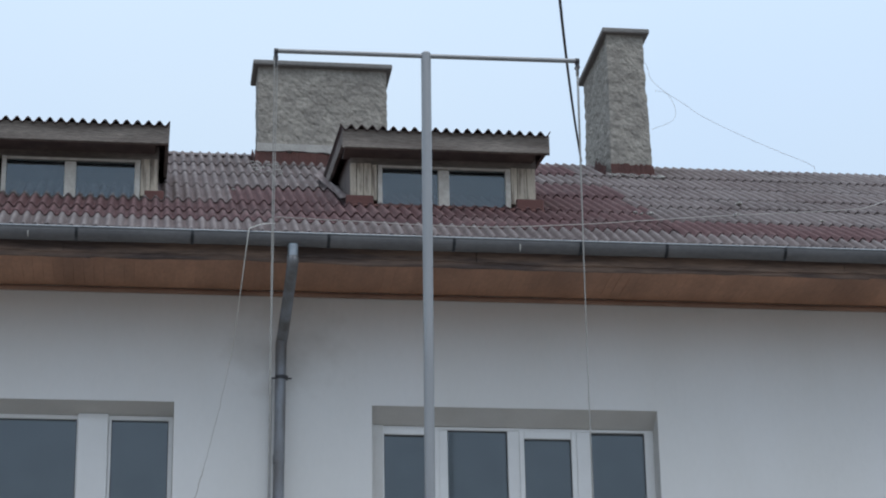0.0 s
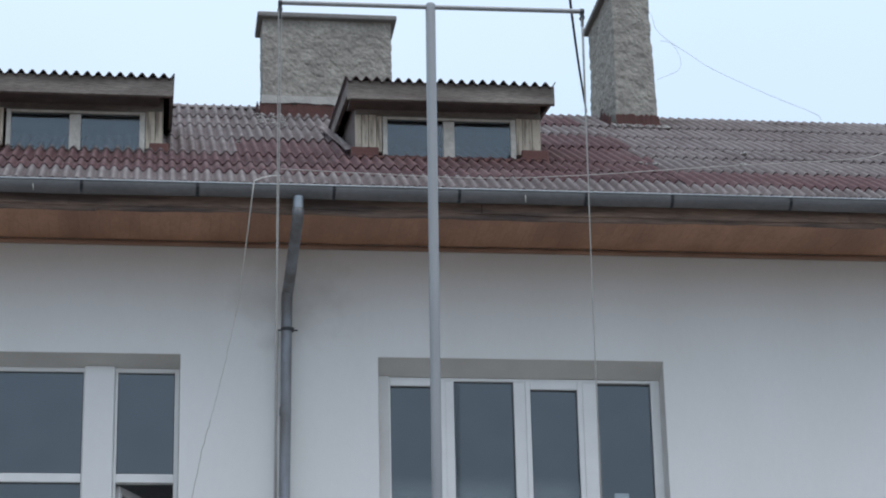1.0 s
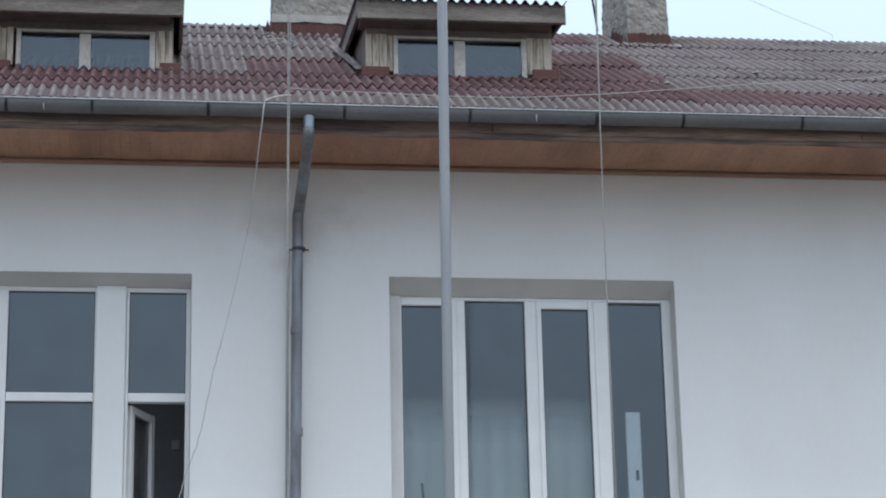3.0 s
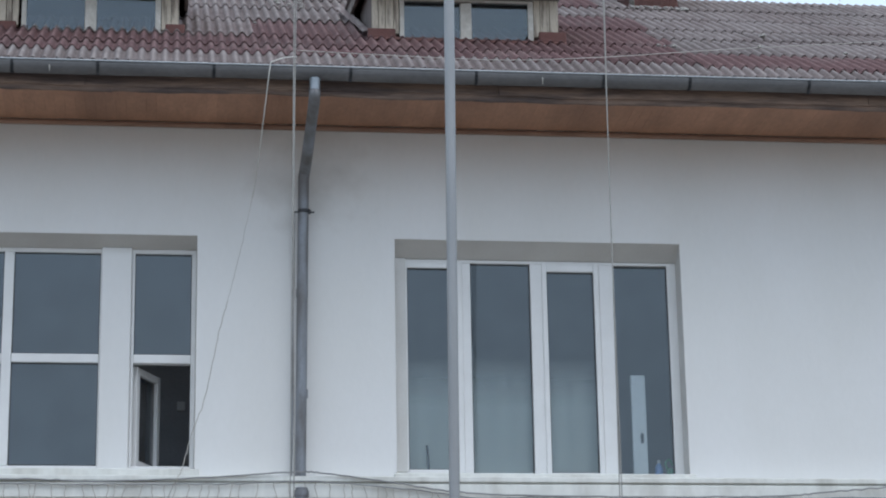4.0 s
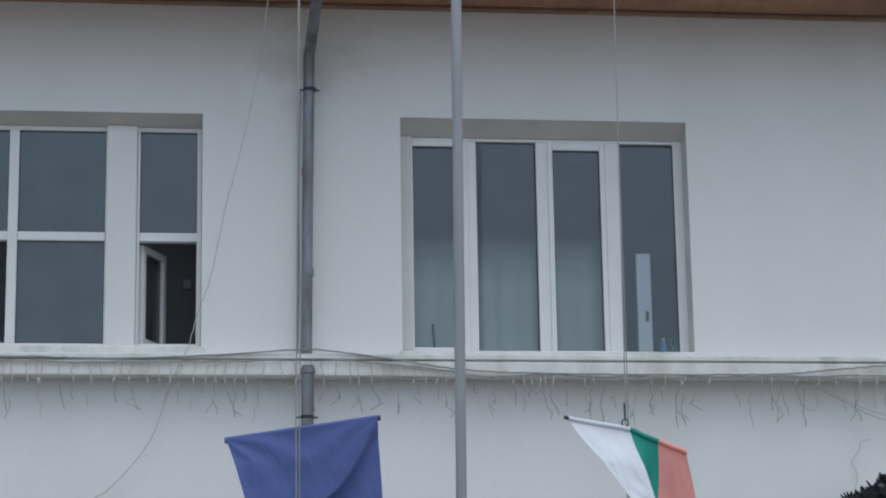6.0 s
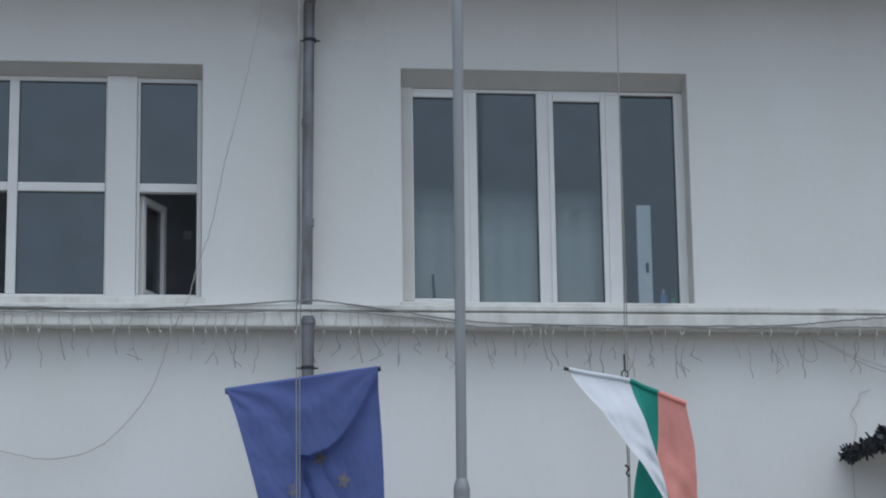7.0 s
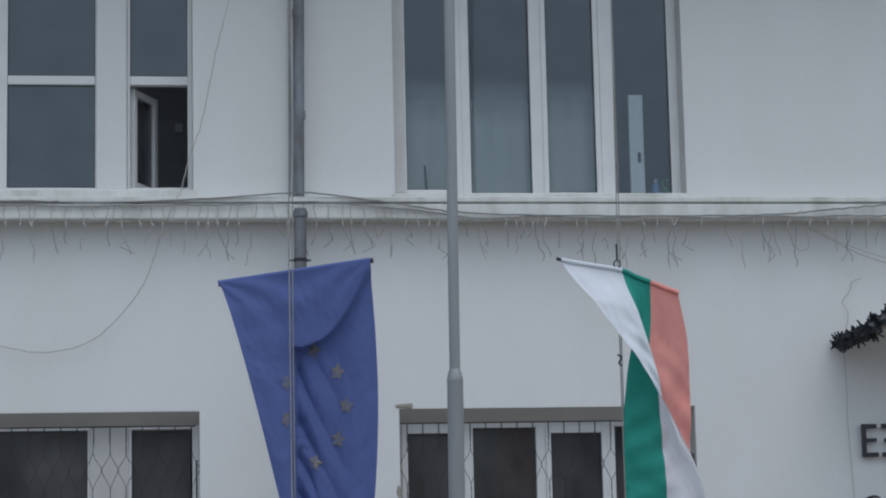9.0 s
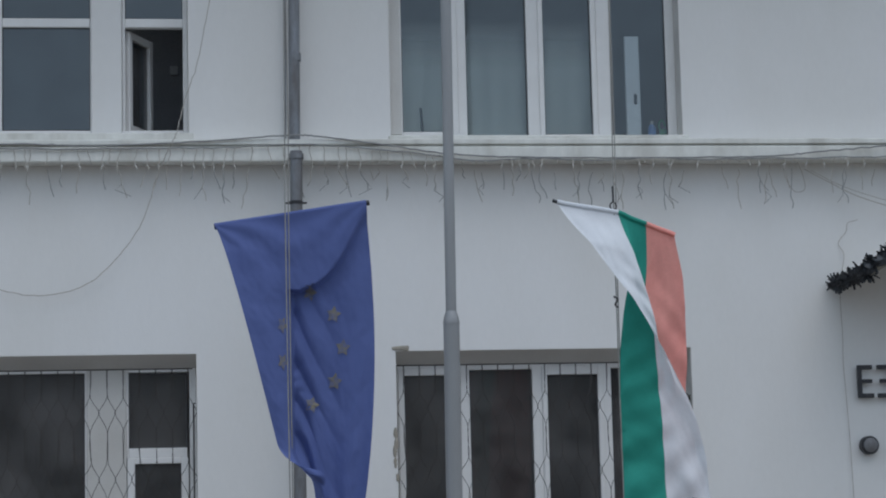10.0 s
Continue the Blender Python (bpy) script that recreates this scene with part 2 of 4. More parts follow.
FLAG_WHITE = mat("white_flag_cloth", (0.78, 0.8, 0.84), 0.75, second=(0.7, 0.72, 0.76), scale=4, grain_amount=0.03, bump=0.15, bump_scale=200, specular=0.25)
FLAG_GREEN = mat("green_flag_cloth", (0.033, 0.33, 0.262), 0.75, second=(0.026, 0.28, 0.22), scale=4, grain_amount=0.04, bump=0.15, bump_scale=200, specular=0.25)
FLAG_RED = mat("coral_red_flag_cloth", (0.93, 0.39, 0.34), 0.75, second=(0.86, 0.32, 0.28), scale=4, grain_amount=0.04, bump=0.15, bump_scale=200, specular=0.25)
for m_ in (BLUE, FLAG_WHITE, FLAG_GREEN, FLAG_RED):
    n_, l_ = m_.node_tree.nodes, m_.node_tree.links
    tl, mx = n_.new("ShaderNodeBsdfTranslucent"), n_.new("ShaderNodeMixShader")
    src = n_["Principled BSDF"].inputs["Base Color"].links[0].from_socket
    l_.new(src, tl.inputs[0])
    mx.inputs[0].default_value = 0.22
    l_.new(n_["Principled BSDF"].outputs[0], mx.inputs[1])
    l_.new(tl.outputs[0], mx.inputs[2])
    l_.new(mx.outputs[0], n_["Material Output"].inputs[0])
GARLAND = mat("dark_tinsel", (0.02, 0.024, 0.03), 0.5, second=(0.09, 0.1, 0.115), scale=30, bump=0)
LETTER = mat("dark_metal_letter", (0.045, 0.045, 0.05), 0.5, 0.3, bump=0.1)
CANOPY = mat("canopy_plaster", (0.36, 0.33, 0.28), 0.95, second=(0.26, 0.24, 0.2), scale=3, bump=0.3)
PAVING = mat("grey_paving", (0.2, 0.176, 0.15), 0.9, second=(0.145, 0.127, 0.108), scale=0.7, bump=0.4)
BOTTLE = mat("blue_plastic_bottle", (0.25, 0.4, 0.75), 0.3, bump=0)
GREEN_PLASTIC = mat("green_plastic", (0.2, 0.52, 0.27), 0.4, bump=0)


# ---------------------------------------------------------------- mesh helpers
def link(name, bm, material, parent=None, label="", smooth=False):
    me = bpy.data.meshes.new(name)
    bmesh.ops.recalc_face_normals(bm, faces=bm.faces)
    bm.to_mesh(me)
    bm.free()
    me.materials.append(material)
    if smooth:
        me.shade_smooth()
        me.set_sharp_from_angle(angle=radians(42))
    ob = new(name, me)
    ob.parent = parent
    if label:
        ob["label"] = label
    return ob


def part(name, bm, material, parent, label="", smooth=False):
    return link(name, bm, material, parent, label, smooth)


def thing(name, label, category, group="", kind="", at=(0, 0, 0)):
    ob = new(name)
    ob.location = at
    return tagged(ob, label, category, group, kind)


def box(bm, x0, x1, y0, y1, z0, z1, bevel=0.0):
    r = bmesh.ops.create_cube(bm, size=1.0)
    bmesh.ops.scale(bm, vec=(x1 - x0, y1 - y0, z1 - z0), verts=r["verts"])
    bmesh.ops.translate(bm, vec=((x0 + x1) / 2, (y0 + y1) / 2, (z0 + z1) / 2), verts=r["verts"])
    if bevel:
        es = list({e for v in r["verts"] for e in v.link_edges})
        bmesh.ops.bevel(bm, geom=es, offset=bevel, segments=2, affect="EDGES", profile=0.5)
    return bm


def slab(*a, bevel=0.0):
    return box(bmesh.new(), *a, bevel=bevel)


def tube(points, radius, sides=8, bm=None):
    """A swept round bar along the points; radius: one value or one for each point."""
    bm = bm or bmesh.new()
    pts = [Vector(p) for p in points]
    rad = radius if isinstance(radius, (list, tuple)) else [radius] * len(pts)
    ref = Vector((0, 1, 0)) if abs((pts[-1] - pts[0]).normalized().y) < 0.9 else Vector((1, 0, 0))
    rings = []
    for i, p in enumerate(pts):
        d = (pts[min(i + 1, len(pts) - 1)] - pts[max(i - 1, 0)]).normalized()
        a = d.cross(ref).normalized()
        b = d.cross(a)
        rings.append([bm.verts.new(p + rad[i] * (a * math.cos(k * math.tau / sides) + b * math.sin(k * math.tau / sides))) for k in range(sides)])
    for r0, r1 in zip(rings, rings[1:]):
        for k in range(sides):
            bm.faces.new((r0[k], r0[(k + 1) % sides], r1[(k + 1) % sides], r1[k]))
    bm.faces.new(rings[0])
    bm.faces.new(list(reversed(rings[-1])))
    return bm


def smooth_path(points, steps=8):
    """A Catmull-Rom curve through the points."""
    p = [Vector(q) for q in points]
    p = [p[0] * 2 - p[1]] + p + [p[-1] * 2 - p[-2]]
    out = []
    for i in range(1, len(p) - 2):
        for s in range(steps):
            t = s / steps
            out.append(0.5 * (2 * p[i] + (p[i + 1] - p[i - 1]) * t + (2 * p[i - 1] - 5 * p[i] + 4 * p[i + 1] - p[i + 2]) * t * t
                              + (3 * p[i] - p[i - 1] - 3 * p[i + 1] + p[i + 2]) * t ** 3))
    return out + [p[-2]]


def rough(points, amount, seed):
    """The path with small kinks."""
    return [Vector(p) + Vector((noise.noise((i * 0.7, seed, 0)), 0, noise.noise((i * 0.9, seed, 5)))) * amount for i, p in enumerate(points)]


def sheet(nu, nv, fn, thick=0.0):
    """A surface fn(u, v); with thick it is closed, moved along z for its back."""
    bm = bmesh.new()
    grid = [[bm.verts.new(fn(i / nu, j / nv)) for i in range(nu + 1)] for j in range(nv + 1)]
    for j in range(nv):
        for i in range(nu):
            bm.faces.new((grid[j][i], grid[j][i + 1], grid[j + 1][i + 1], grid[j + 1][i]))
    if thick:
        back = [[bm.verts.new(v.co + Vector((0, 0, -thick))) for v in row] for row in grid]
        for j in range(nv):
            for i in range(nu):
                bm.faces.new((back[j][i], back[j + 1][i], back[j + 1][i + 1], back[j][i + 1]))
        for i in range(nu):
            bm.faces.new((grid[0][i], back[0][i], back[0][i + 1], grid[0][i + 1]))
            bm.faces.new((grid[nv][i], grid[nv][i + 1], back[nv][i + 1], back[nv][i]))
        for j in range(nv):
            bm.faces.new((grid[j][0], grid[j + 1][0], back[j + 1][0], back[j][0]))
            bm.faces.new((grid[j][nu], back[j][nu], back[j + 1][nu], grid[j + 1][nu]))
    return bm


def frame_ring(x0, x1, z0, z1, w, y0, y1, bevel=0.004):
    """Four bars round an opening, joined into one frame; w: bar width, or (left, right, bottom, top)."""
    l, r, b, t = w if isinstance(w, tuple) else (w,) * 4
    bm = bmesh.new()
    box(bm, x0, x0 + l, y0, y1, z0, z1, bevel)
    box(bm, x1 - r, x1, y0, y1, z0, z1, bevel)
    box(bm, x0 + l, x1 - r, y0 + 0.002, y1, z0, z0 + b, bevel)
    box(bm, x0 + l, x1 - r, y0 + 0.002, y1, z1 - t, z1, bevel)
    return bm


def structure(name, bm, material, label, category):
    return tagged(link(name, bm, material), label, category, kind="structure")


# ---------------------------------------------------------------- ground and shell
X0, X1 = -7.0, 15.0          # the length of the house
YB = 9.1                     # its back
ground = structure("ground", slab(-600, 600, -600, 600, -0.4, 0.0), PAVING, "grey worn paved ground in front of the house", "ground")

# never in view: added so that the lower panes have something to reflect
structure("backdrop", slab(-90, 90, -78, -70, 0, 11), mat("reflection_block", (0.62, 0.58, 0.54), 0.95, second=(0.3, 0.28, 0.25), scale=0.4, bump=0.5), "plain unseen block opposite, added for reflections in the panes", "backdrop")

W1 = (-2.65, 0.233, 4.66, 6.488)      # openings: x0, x1, z0, z1
W2 = (1.743, 3.993, 4.64, 6.488)
G1 = (-2.65, 0.272, 1.35, 3.03)
G2 = (1.742, 3.99, 1.35, 3.03)
T = 0.42                     # wall thickness
bm = bmesh.new()


def wall_row(bm, z0, z1, holes):
    xs = [X0] + [v for h in holes for v in h[:2]] + [X1]
    for a, b in zip(xs[::2], xs[1::2]):
        box(bm, a, b, 0.0, T, z0, z1)
    for h in holes:
        box(bm, h[0], h[1], 0.0, T, z0, h[2])
        box(bm, h[0], h[1], 0.0, T, h[3], z1)


wall_row(bm, 0.0, 4.4, [G1, G2])
wall_row(bm, 4.4, 7.5, [W1, W2])
wall_front = structure("wall_front", bm, WALL, "white plastered house wall with faint stains", "wall")
structure("wall_back", slab(X0, X1, YB - T, YB, 0, 7.5), WALL, "plain white plastered back wall", "wall")
structure("wall_west", slab(X0, X0 + T, T, YB - T, 0, 7.5), WALL, "plain white plastered end wall", "wall")
structure("wall_east", slab(X1 - T, X1, T, YB - T, 0, 7.5), WALL, "plain white plastered end wall", "wall")
structure("room_wall", slab(X0 + T, X1 - T, 2.6, 2.75, 0, 7.3), ROOM, "grey painted inner wall of dim rooms", "wall")
structure("floor", slab(X0 + T, X1 - T, T, 2.6, 4.0, 4.3), ROOM_DARK, "dark floor between the two storeys", "floor")
structure("ceiling", slab(X0 + T, X1 - T, T, YB - T, 7.3, 7.45), ROOM, "grey painted ceiling of the upper rooms", "ceiling")
structure("room_partition", slab(0.9, 1.05, T, 2.6, 4.3, 7.3), ROOM, "grey painted partition between two rooms", "wall")

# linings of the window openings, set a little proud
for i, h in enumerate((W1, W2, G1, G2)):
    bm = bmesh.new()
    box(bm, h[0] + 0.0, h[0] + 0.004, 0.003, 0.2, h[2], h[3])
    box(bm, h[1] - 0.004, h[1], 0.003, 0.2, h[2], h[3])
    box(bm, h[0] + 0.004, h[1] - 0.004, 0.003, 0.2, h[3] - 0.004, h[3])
    part("reveal", bm, REVEAL, wall_front, "greyish painted window reveal, deepened for recess shade")

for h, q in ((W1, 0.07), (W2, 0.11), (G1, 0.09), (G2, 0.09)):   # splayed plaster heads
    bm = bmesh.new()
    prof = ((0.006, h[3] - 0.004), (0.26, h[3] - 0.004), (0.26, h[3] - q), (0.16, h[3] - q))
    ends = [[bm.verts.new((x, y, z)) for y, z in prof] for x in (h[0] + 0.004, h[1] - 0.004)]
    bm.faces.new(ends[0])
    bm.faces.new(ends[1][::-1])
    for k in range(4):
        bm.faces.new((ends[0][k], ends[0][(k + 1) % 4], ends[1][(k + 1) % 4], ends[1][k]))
    part("lintel", bm, REVEAL, wall_front, "greyish splayed plaster head, deepened for its shade")
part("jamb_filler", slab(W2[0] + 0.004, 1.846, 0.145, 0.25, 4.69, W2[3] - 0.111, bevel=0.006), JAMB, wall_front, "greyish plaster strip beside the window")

# storey band with its drip and the sills
band = structure("band", slab(X0, X1, -0.17, 0.0, 4.432, 4.548, bevel=0.012), BAND, "chipped white plaster band between the storeys", "trim")
bm = bmesh.new()
box(bm, X0, X1, -0.15, 0.0, 4.548, 4.558)
box(bm, X0, X1, -0.178, 0.0, 4.558, 4.6, 0.008)
part("band_cap", bm, BAND, band)
for h in (W1, W2):
    bm = bmesh.new()
    box(bm, h[0] - 0.02, h[1] + 0.03, -0.06, 0.2, 4.6005, h[2] + 0.01, 0.008)
    part("sill", bm, BAND, band, "white painted window sill")
structure("roof_plinth", slab(X0, X1, -0.02, T, 7.5, 7.62), WALL, "top course of the white wall under the roof", "wall")


# ---------------------------------------------------------------- windows
def pane(x0, x1, z0, z1, y, parent, glass=None):
    ob = part("pane", slab(x0, x1, y, y + 0.012, z0, z1), glass or (GLASS if z0 > 4 else GLASS_HAZED), parent)
    ob.visible_shadow = False
    return ob


def sash(x0, x1, z0, z1, y, parent, w=0.05, top=None):
    top = top or w
    s = part("sash", frame_ring(x0, x1, z0, z1, (w, w, w, top), y - 0.03, y + 0.03, 0.006), PVC, parent)
    part("gasket", frame_ring(x0 + w, x1 - w, z0 + w, z1 - top, 0.006, y - 0.012, y + 0.012, 0.0), GASKET, s)
    pane(x0 + w + 0.003, x1 - w - 0.003, z0 + w + 0.003, z1 - top - 0.003, y, s)
    return s


def fixed(x0, x1, z0, z1, y, parent):
    part("gasket", frame_ring(x0, x1, z0, z1, 0.006, y - 0.01, y + 0.012, 0.0), GASKET, parent)
    pane(x0 + 0.003, x1 - 0.003, z0 + 0.003, z1 - 0.003, y, parent)


def bar(name, x0, x1, z0, z1, parent, material=None, y0=0.17, y1=0.245):
    return part(name, slab(x0, x1, y0, y1, z0, z1, bevel=0.005), material or PVC, parent)


# upper window with four lights
w = thing("window_1", "wide white plastic window with four tall lights", "window", kind="structure")
x0, x1, z0, z1 = W2
part("window_frame", frame_ring(x0 + 0.004, x1 - 0.004, z0 + 0.01, z1 - 0.111, (0.075, 0.07, 0.022, 0.026), 0.17, 0.25), PVC, w)
for a, b in ((2.285, 2.352), (2.825, 2.918), (3.37, 3.482)):
    bar("mullion", a, b, z0 + 0.03, z1 - 0.137, w)
sash(1.81, 2.285, 4.67, 6.353, 0.188, w, 0.045, 0.048)
fixed(2.354, 2.823, 4.665, 6.351, 0.2, w)
sash(2.915, 3.368, 4.654, 6.353, 0.188, w, 0.04, 0.064)
fixed(3.484, 3.92, 4.668, 6.345, 0.2, w)

# upper window divided by a post, one light open
w = thing("window_2", "white plastic window with transom and one inward open light", "window", kind="structure")
x0, x1, z0, z1 = W1
part("window_frame", frame_ring(x0 + 0.004, x1 - 0.004, z0 + 0.01, z1 - 0.071, (0.05, 0.035, 0.06, 0.034), 0.17, 0.25), PVC, w)
part("post", slab(-0.492, -0.262, 0.135, 0.3, z0 + 0.012, z1 - 0.066, bevel=0.01), WALL, w, "white plastered post between lights")
part("post", slab(-2.15, -1.93, 0.135, 0.3, z0 + 0.012, z1 - 0.066, bevel=0.01), WALL, w, "white plastered post between lights")
for a, b in ((-1.93, -1.225), (-1.15, -0.5), (-0.238, 0.194)):
    fixed(a, b, 5.59, 6.385, 0.2, w)
    bar("transom", a, b, 5.52, 5.588, w)
for a, b in ((-1.226, -1.152), (-0.5, -0.494), (-0.26, -0.238)):
    bar("mullion", a, b, z0 + 0.07, z1 - 0.104, w)
fixed(-1.15, -0.5, 4.735, 5.52, 0.2, w)
s = part("sash", frame_ring(0.0, 0.43, 4.74, 5.51, 0.055, -0.03, 0.03, 0.006), PVC, w, "white sash swung into the room")
s.matrix_basis = pose(-0.232, 0.255, 0, 0, 0, 66)
pane(0.055, 0.375, 4.795, 5.455, 0.0, s, GLASS_HAZED)
s2 = part("sash", frame_ring(0.0, 0.68, 4.74, 5.51, 0.055, -0.03, 0.03, 0.006), PVC, w, "white sash swung into the room")
s2.matrix_basis = pose(-1.92, 0.255, 0, 0, 0, 66)
pane(0.055, 0.625, 4.795, 5.455, 0.0, s2, GLASS_HAZED)
part("handle", tube([(0.4, 0.03, 5.0), (0.4, 0.07, 5.0), (0.4, 0.07, 4.9)], 0.01), PVC, s)

# lower windows behind grilles
w = thing("window_3", "white framed ground floor window with small lights", "window", kind="structure")
x0, x1, z0, z1 = G1
part("window_frame", frame_ring(x0 + 0.004, x1 - 0.004, z0, z1 - 0.089, (0.05, 0.05, 0.05, 0.03), 0.17, 0.25), PVC, w)
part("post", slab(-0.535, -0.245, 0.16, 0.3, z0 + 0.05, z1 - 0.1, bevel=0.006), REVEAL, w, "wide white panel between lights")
part("sill", slab(x0, x1, -0.04, 0.17, z0 - 0.02, z0 - 0.001), BAND, w)
fixed(-1.7, -0.548, 1.41, 2.91, 0.2, w)
fixed(-0.228, 0.2, 2.352, 2.905, 0.2, w)
bar("transom", -0.228, 0.2, 2.28, 2.35, w)
sash(-0.24, 0.21, 1.41, 2.28, 0.19, w, 0.055, 0.045)
bar("mullion", -1.78, -1.7, z0 + 0.05, z1 - 0.1, w)
bar("mullion", -0.548, -0.535, z0 + 0.05, z1 - 0.1, w)
bar("mullion", -0.245, -0.228, 2.28, z1 - 0.1, w)
fixed(-2.6, -1.78, 1.41, 2.91, 0.2, w)
w = thing("window_4", "wide white framed ground floor window with four lights", "window", kind="structure")
x0, x1, z0, z1 = G2
part("window_frame", frame_ring(x0 + 0.004, x1 - 0.004, z0, z1 - 0.089, (0.07, 0.05, 0.05, 0.026), 0.17, 0.25), PVC, w)
part("sill", slab(x0, x1, -0.04, 0.17, z0 - 0.02, z0 - 0.001), BAND, w)
for a, b in ((2.25, 2.315), (2.794, 2.868), (3.336, 3.4)):
    bar("mullion", a, b, z0 + 0.05, z1 - 0.104, w)
sash(1.775, 2.25, 1.4, 2.914, 0.188, w, 0.045, 0.058)
fixed(2.317, 2.792, 1.4, 2.893, 0.2, w)
sash(2.868, 3.336, 1.4, 2.914, 0.188, w, 0.04, 0.066)
fixed(3.402, 3.94, 1.4, 2.893, 0.2, w)
for a, b in ((2.315, 2.794), (3.4, 3.94)):
    bar("top_rail", a, b, 2.894, 2.915, w)


def grille(x0, x1, z0, z1, label, first, both=False, y=0.06, step=0.1185):
    """Wire pairs that run together, part and meet their neighbours, under a top rail."""
    g = thing("window_grille", label, "window grille", "grilles of the ground floor windows")
    zt = z1 - 0.105
    for zr in (zt, z0 + 0.03):
        part("rail", tube([(x0, y, zr), (x1, y, zr)], 0.005, 6), GRILLE, g)
    r = random.Random(int(first * 1000))
    n = int((x1 - first) / step) + 1
    for i in range(n):
        x = first + i * step
        for side in (-1, 1):
            e = x + side * 0.003
            pts, z = [(e, y, zt), (e, y, zt - 0.1)], zt - 0.205
            while z > z0 + 0.3:
                k = x + side * (step / 2 - 0.003)
                j = r.uniform(-0.006, 0.006)
                pts += [(e + j, y, z), (k, y - 0.003, z - 0.095), (k, y - 0.003, z - 0.13), (e + j, y, z - 0.24), (e + j, y, z - 0.36)]
                z -= 0.486
            pts.append((e, y, z0 + 0.03))
            part("wire", tube(smooth_path(pts, 3), 0.0024, 5), GRILLE, g)
    part("side_bar", tube([(x1 + 0.005, y, z0 + 0.03), (x1 + 0.005, y, z1 - 0.36), (x1 + 0.02, y, z1 - 0.362)], 0.006, 6), GRILLE, g)
    if both:
        part("side_bar", tube([(x0 - 0.002, y, z0 + 0.03), (x0 - 0.004, y, zt)], 0.006, 6), GRILLE, g)
    return g


grille(G1[0] + 0.02, G1[1] - 0.03, G1[2], G1[3], "thin dark wavy iron grille over ground floor window", -2.517)
grille(G2[0] + 0.012, G2[1] - 0.02, G2[2], G2[3], "thin dark wavy iron grille with full side bars", 1.806, True)

# ---------------------------------------------------------------- behind the glass
cur = thing("net_curtain", "pale half-height net curtain behind the window", "curtain")
part("cloth", sheet(90, 1, lambda u, v: (1.76 + u * 1.7, 0.29 + 0.0003 * math.sin(u * 70), 4.69 + 0.96 * v)), CURTAIN, cur, smooth=True)
cab = thing("white_board", "narrow white board with latch standing behind the window", "board")
part("body", slab(3.604, 3.719, 0.222, 0.25, 4.68, 5.48, bevel=0.006), mat("bright_white_board", (0.88, 0.88, 0.85), 0.6, second=(0.8, 0.8, 0.76), scale=4, bump=0), cab)
part("latch", slab(3.667, 3.69, 0.2135, 0.2215, 4.94, 5.02, bevel=0.004), STEEL_DARK, cab, "dark metal latch")
ws = thing("inner_sill", "pale window board inside the room", "window sill", kind="structure")
part("board", slab(1.75, 3.98, 0.2505, 0.43, 4.645, 4.68), PVC, ws)
bo = thing("bottle", "small blue plastic bottle on the window board", "bottle")
part("body", tube([(3.82, 0.31, 4.68), (3.82, 0.31, 4.69), (3.82, 0.31, 4.765), (3.82, 0.31, 4.785), (3.82, 0.31, 4.8)], [0.028, 0.032, 0.032, 0.02, 0.012], 14), BOTTLE, bo, smooth=True)
part("cap", tube([(3.82, 0.31, 4.8), (3.82, 0.31, 4.825)], 0.013, 12), PVC, bo)
wc = thing("watering_can", "small green plastic watering can on the window board", "watering can")
part("body", tube([(3.91, 0.31, 4.68), (3.91, 0.31, 4.74), (3.91, 0.31, 4.76)], [0.035, 0.03, 0.02], 14), GREEN_PLASTIC, wc, smooth=True)
part("handle", tube(smooth_path([(3.89, 0.31, 4.74), (3.875, 0.31, 4.8), (3.905, 0.31, 4.83), (3.93, 0.31, 4.78)], 5), 0.007, 6), GREEN_PLASTIC, wc, smooth=True)
# made-up box that stands in for a small speck of light indoors
wb = thing("speck_box", "small pale box added for a bright speck in the dim room", "wall box")
part("body", slab(0.11, 0.18, 2.56, 2.6, 5.66, 5.74, bevel=0.006), PVC, wb)
st = thing("stick", "thin dark stick leaning behind the window", "stick")
part("rod", tube([(2.02, 0.265, 4.68), (2.005, 0.262, 4.92)], 0.009, 6), STEEL_DARK, st)

# ---------------------------------------------------------------- eaves
soffit = structure("soffit", slab(X0, X1, -0.785, 0.0, 7.42, 7.44), WOOD_DARK, "dark backing above the eaves boards", "soffit")
# brown strip drawn for the slight shadow along the joint of soffit and wall
trim = structure("trim", slab(X0, X1, -0.05, -0.002, 7.348, 7.385, bevel=0.014), WOOD_TRIM, "brown strip put in for the shadow where eaves meet the wall", "trim")
nb = 290
bw = (X1 - X0) / nb
brd = slab(0.0002, bw - 0.0002, -0.785, -0.051, 0.0, 0.018, bevel=0.0012)
first = part("board", brd, WOOD_SOFFIT, soffit)
for i in range(nb):
    ob = first if i == 0 else new("board", first.data)
    ob.parent = soffit
    ob.location = (X0 + i * bw, 0, 7.385 + 0.004 * noise.noise((i * 0.3, 0, 0)))
fascia = structure("fascia", bmesh.new(), WOOD_ROT, "dark rotten fascia boards behind the gutter", "fascia")


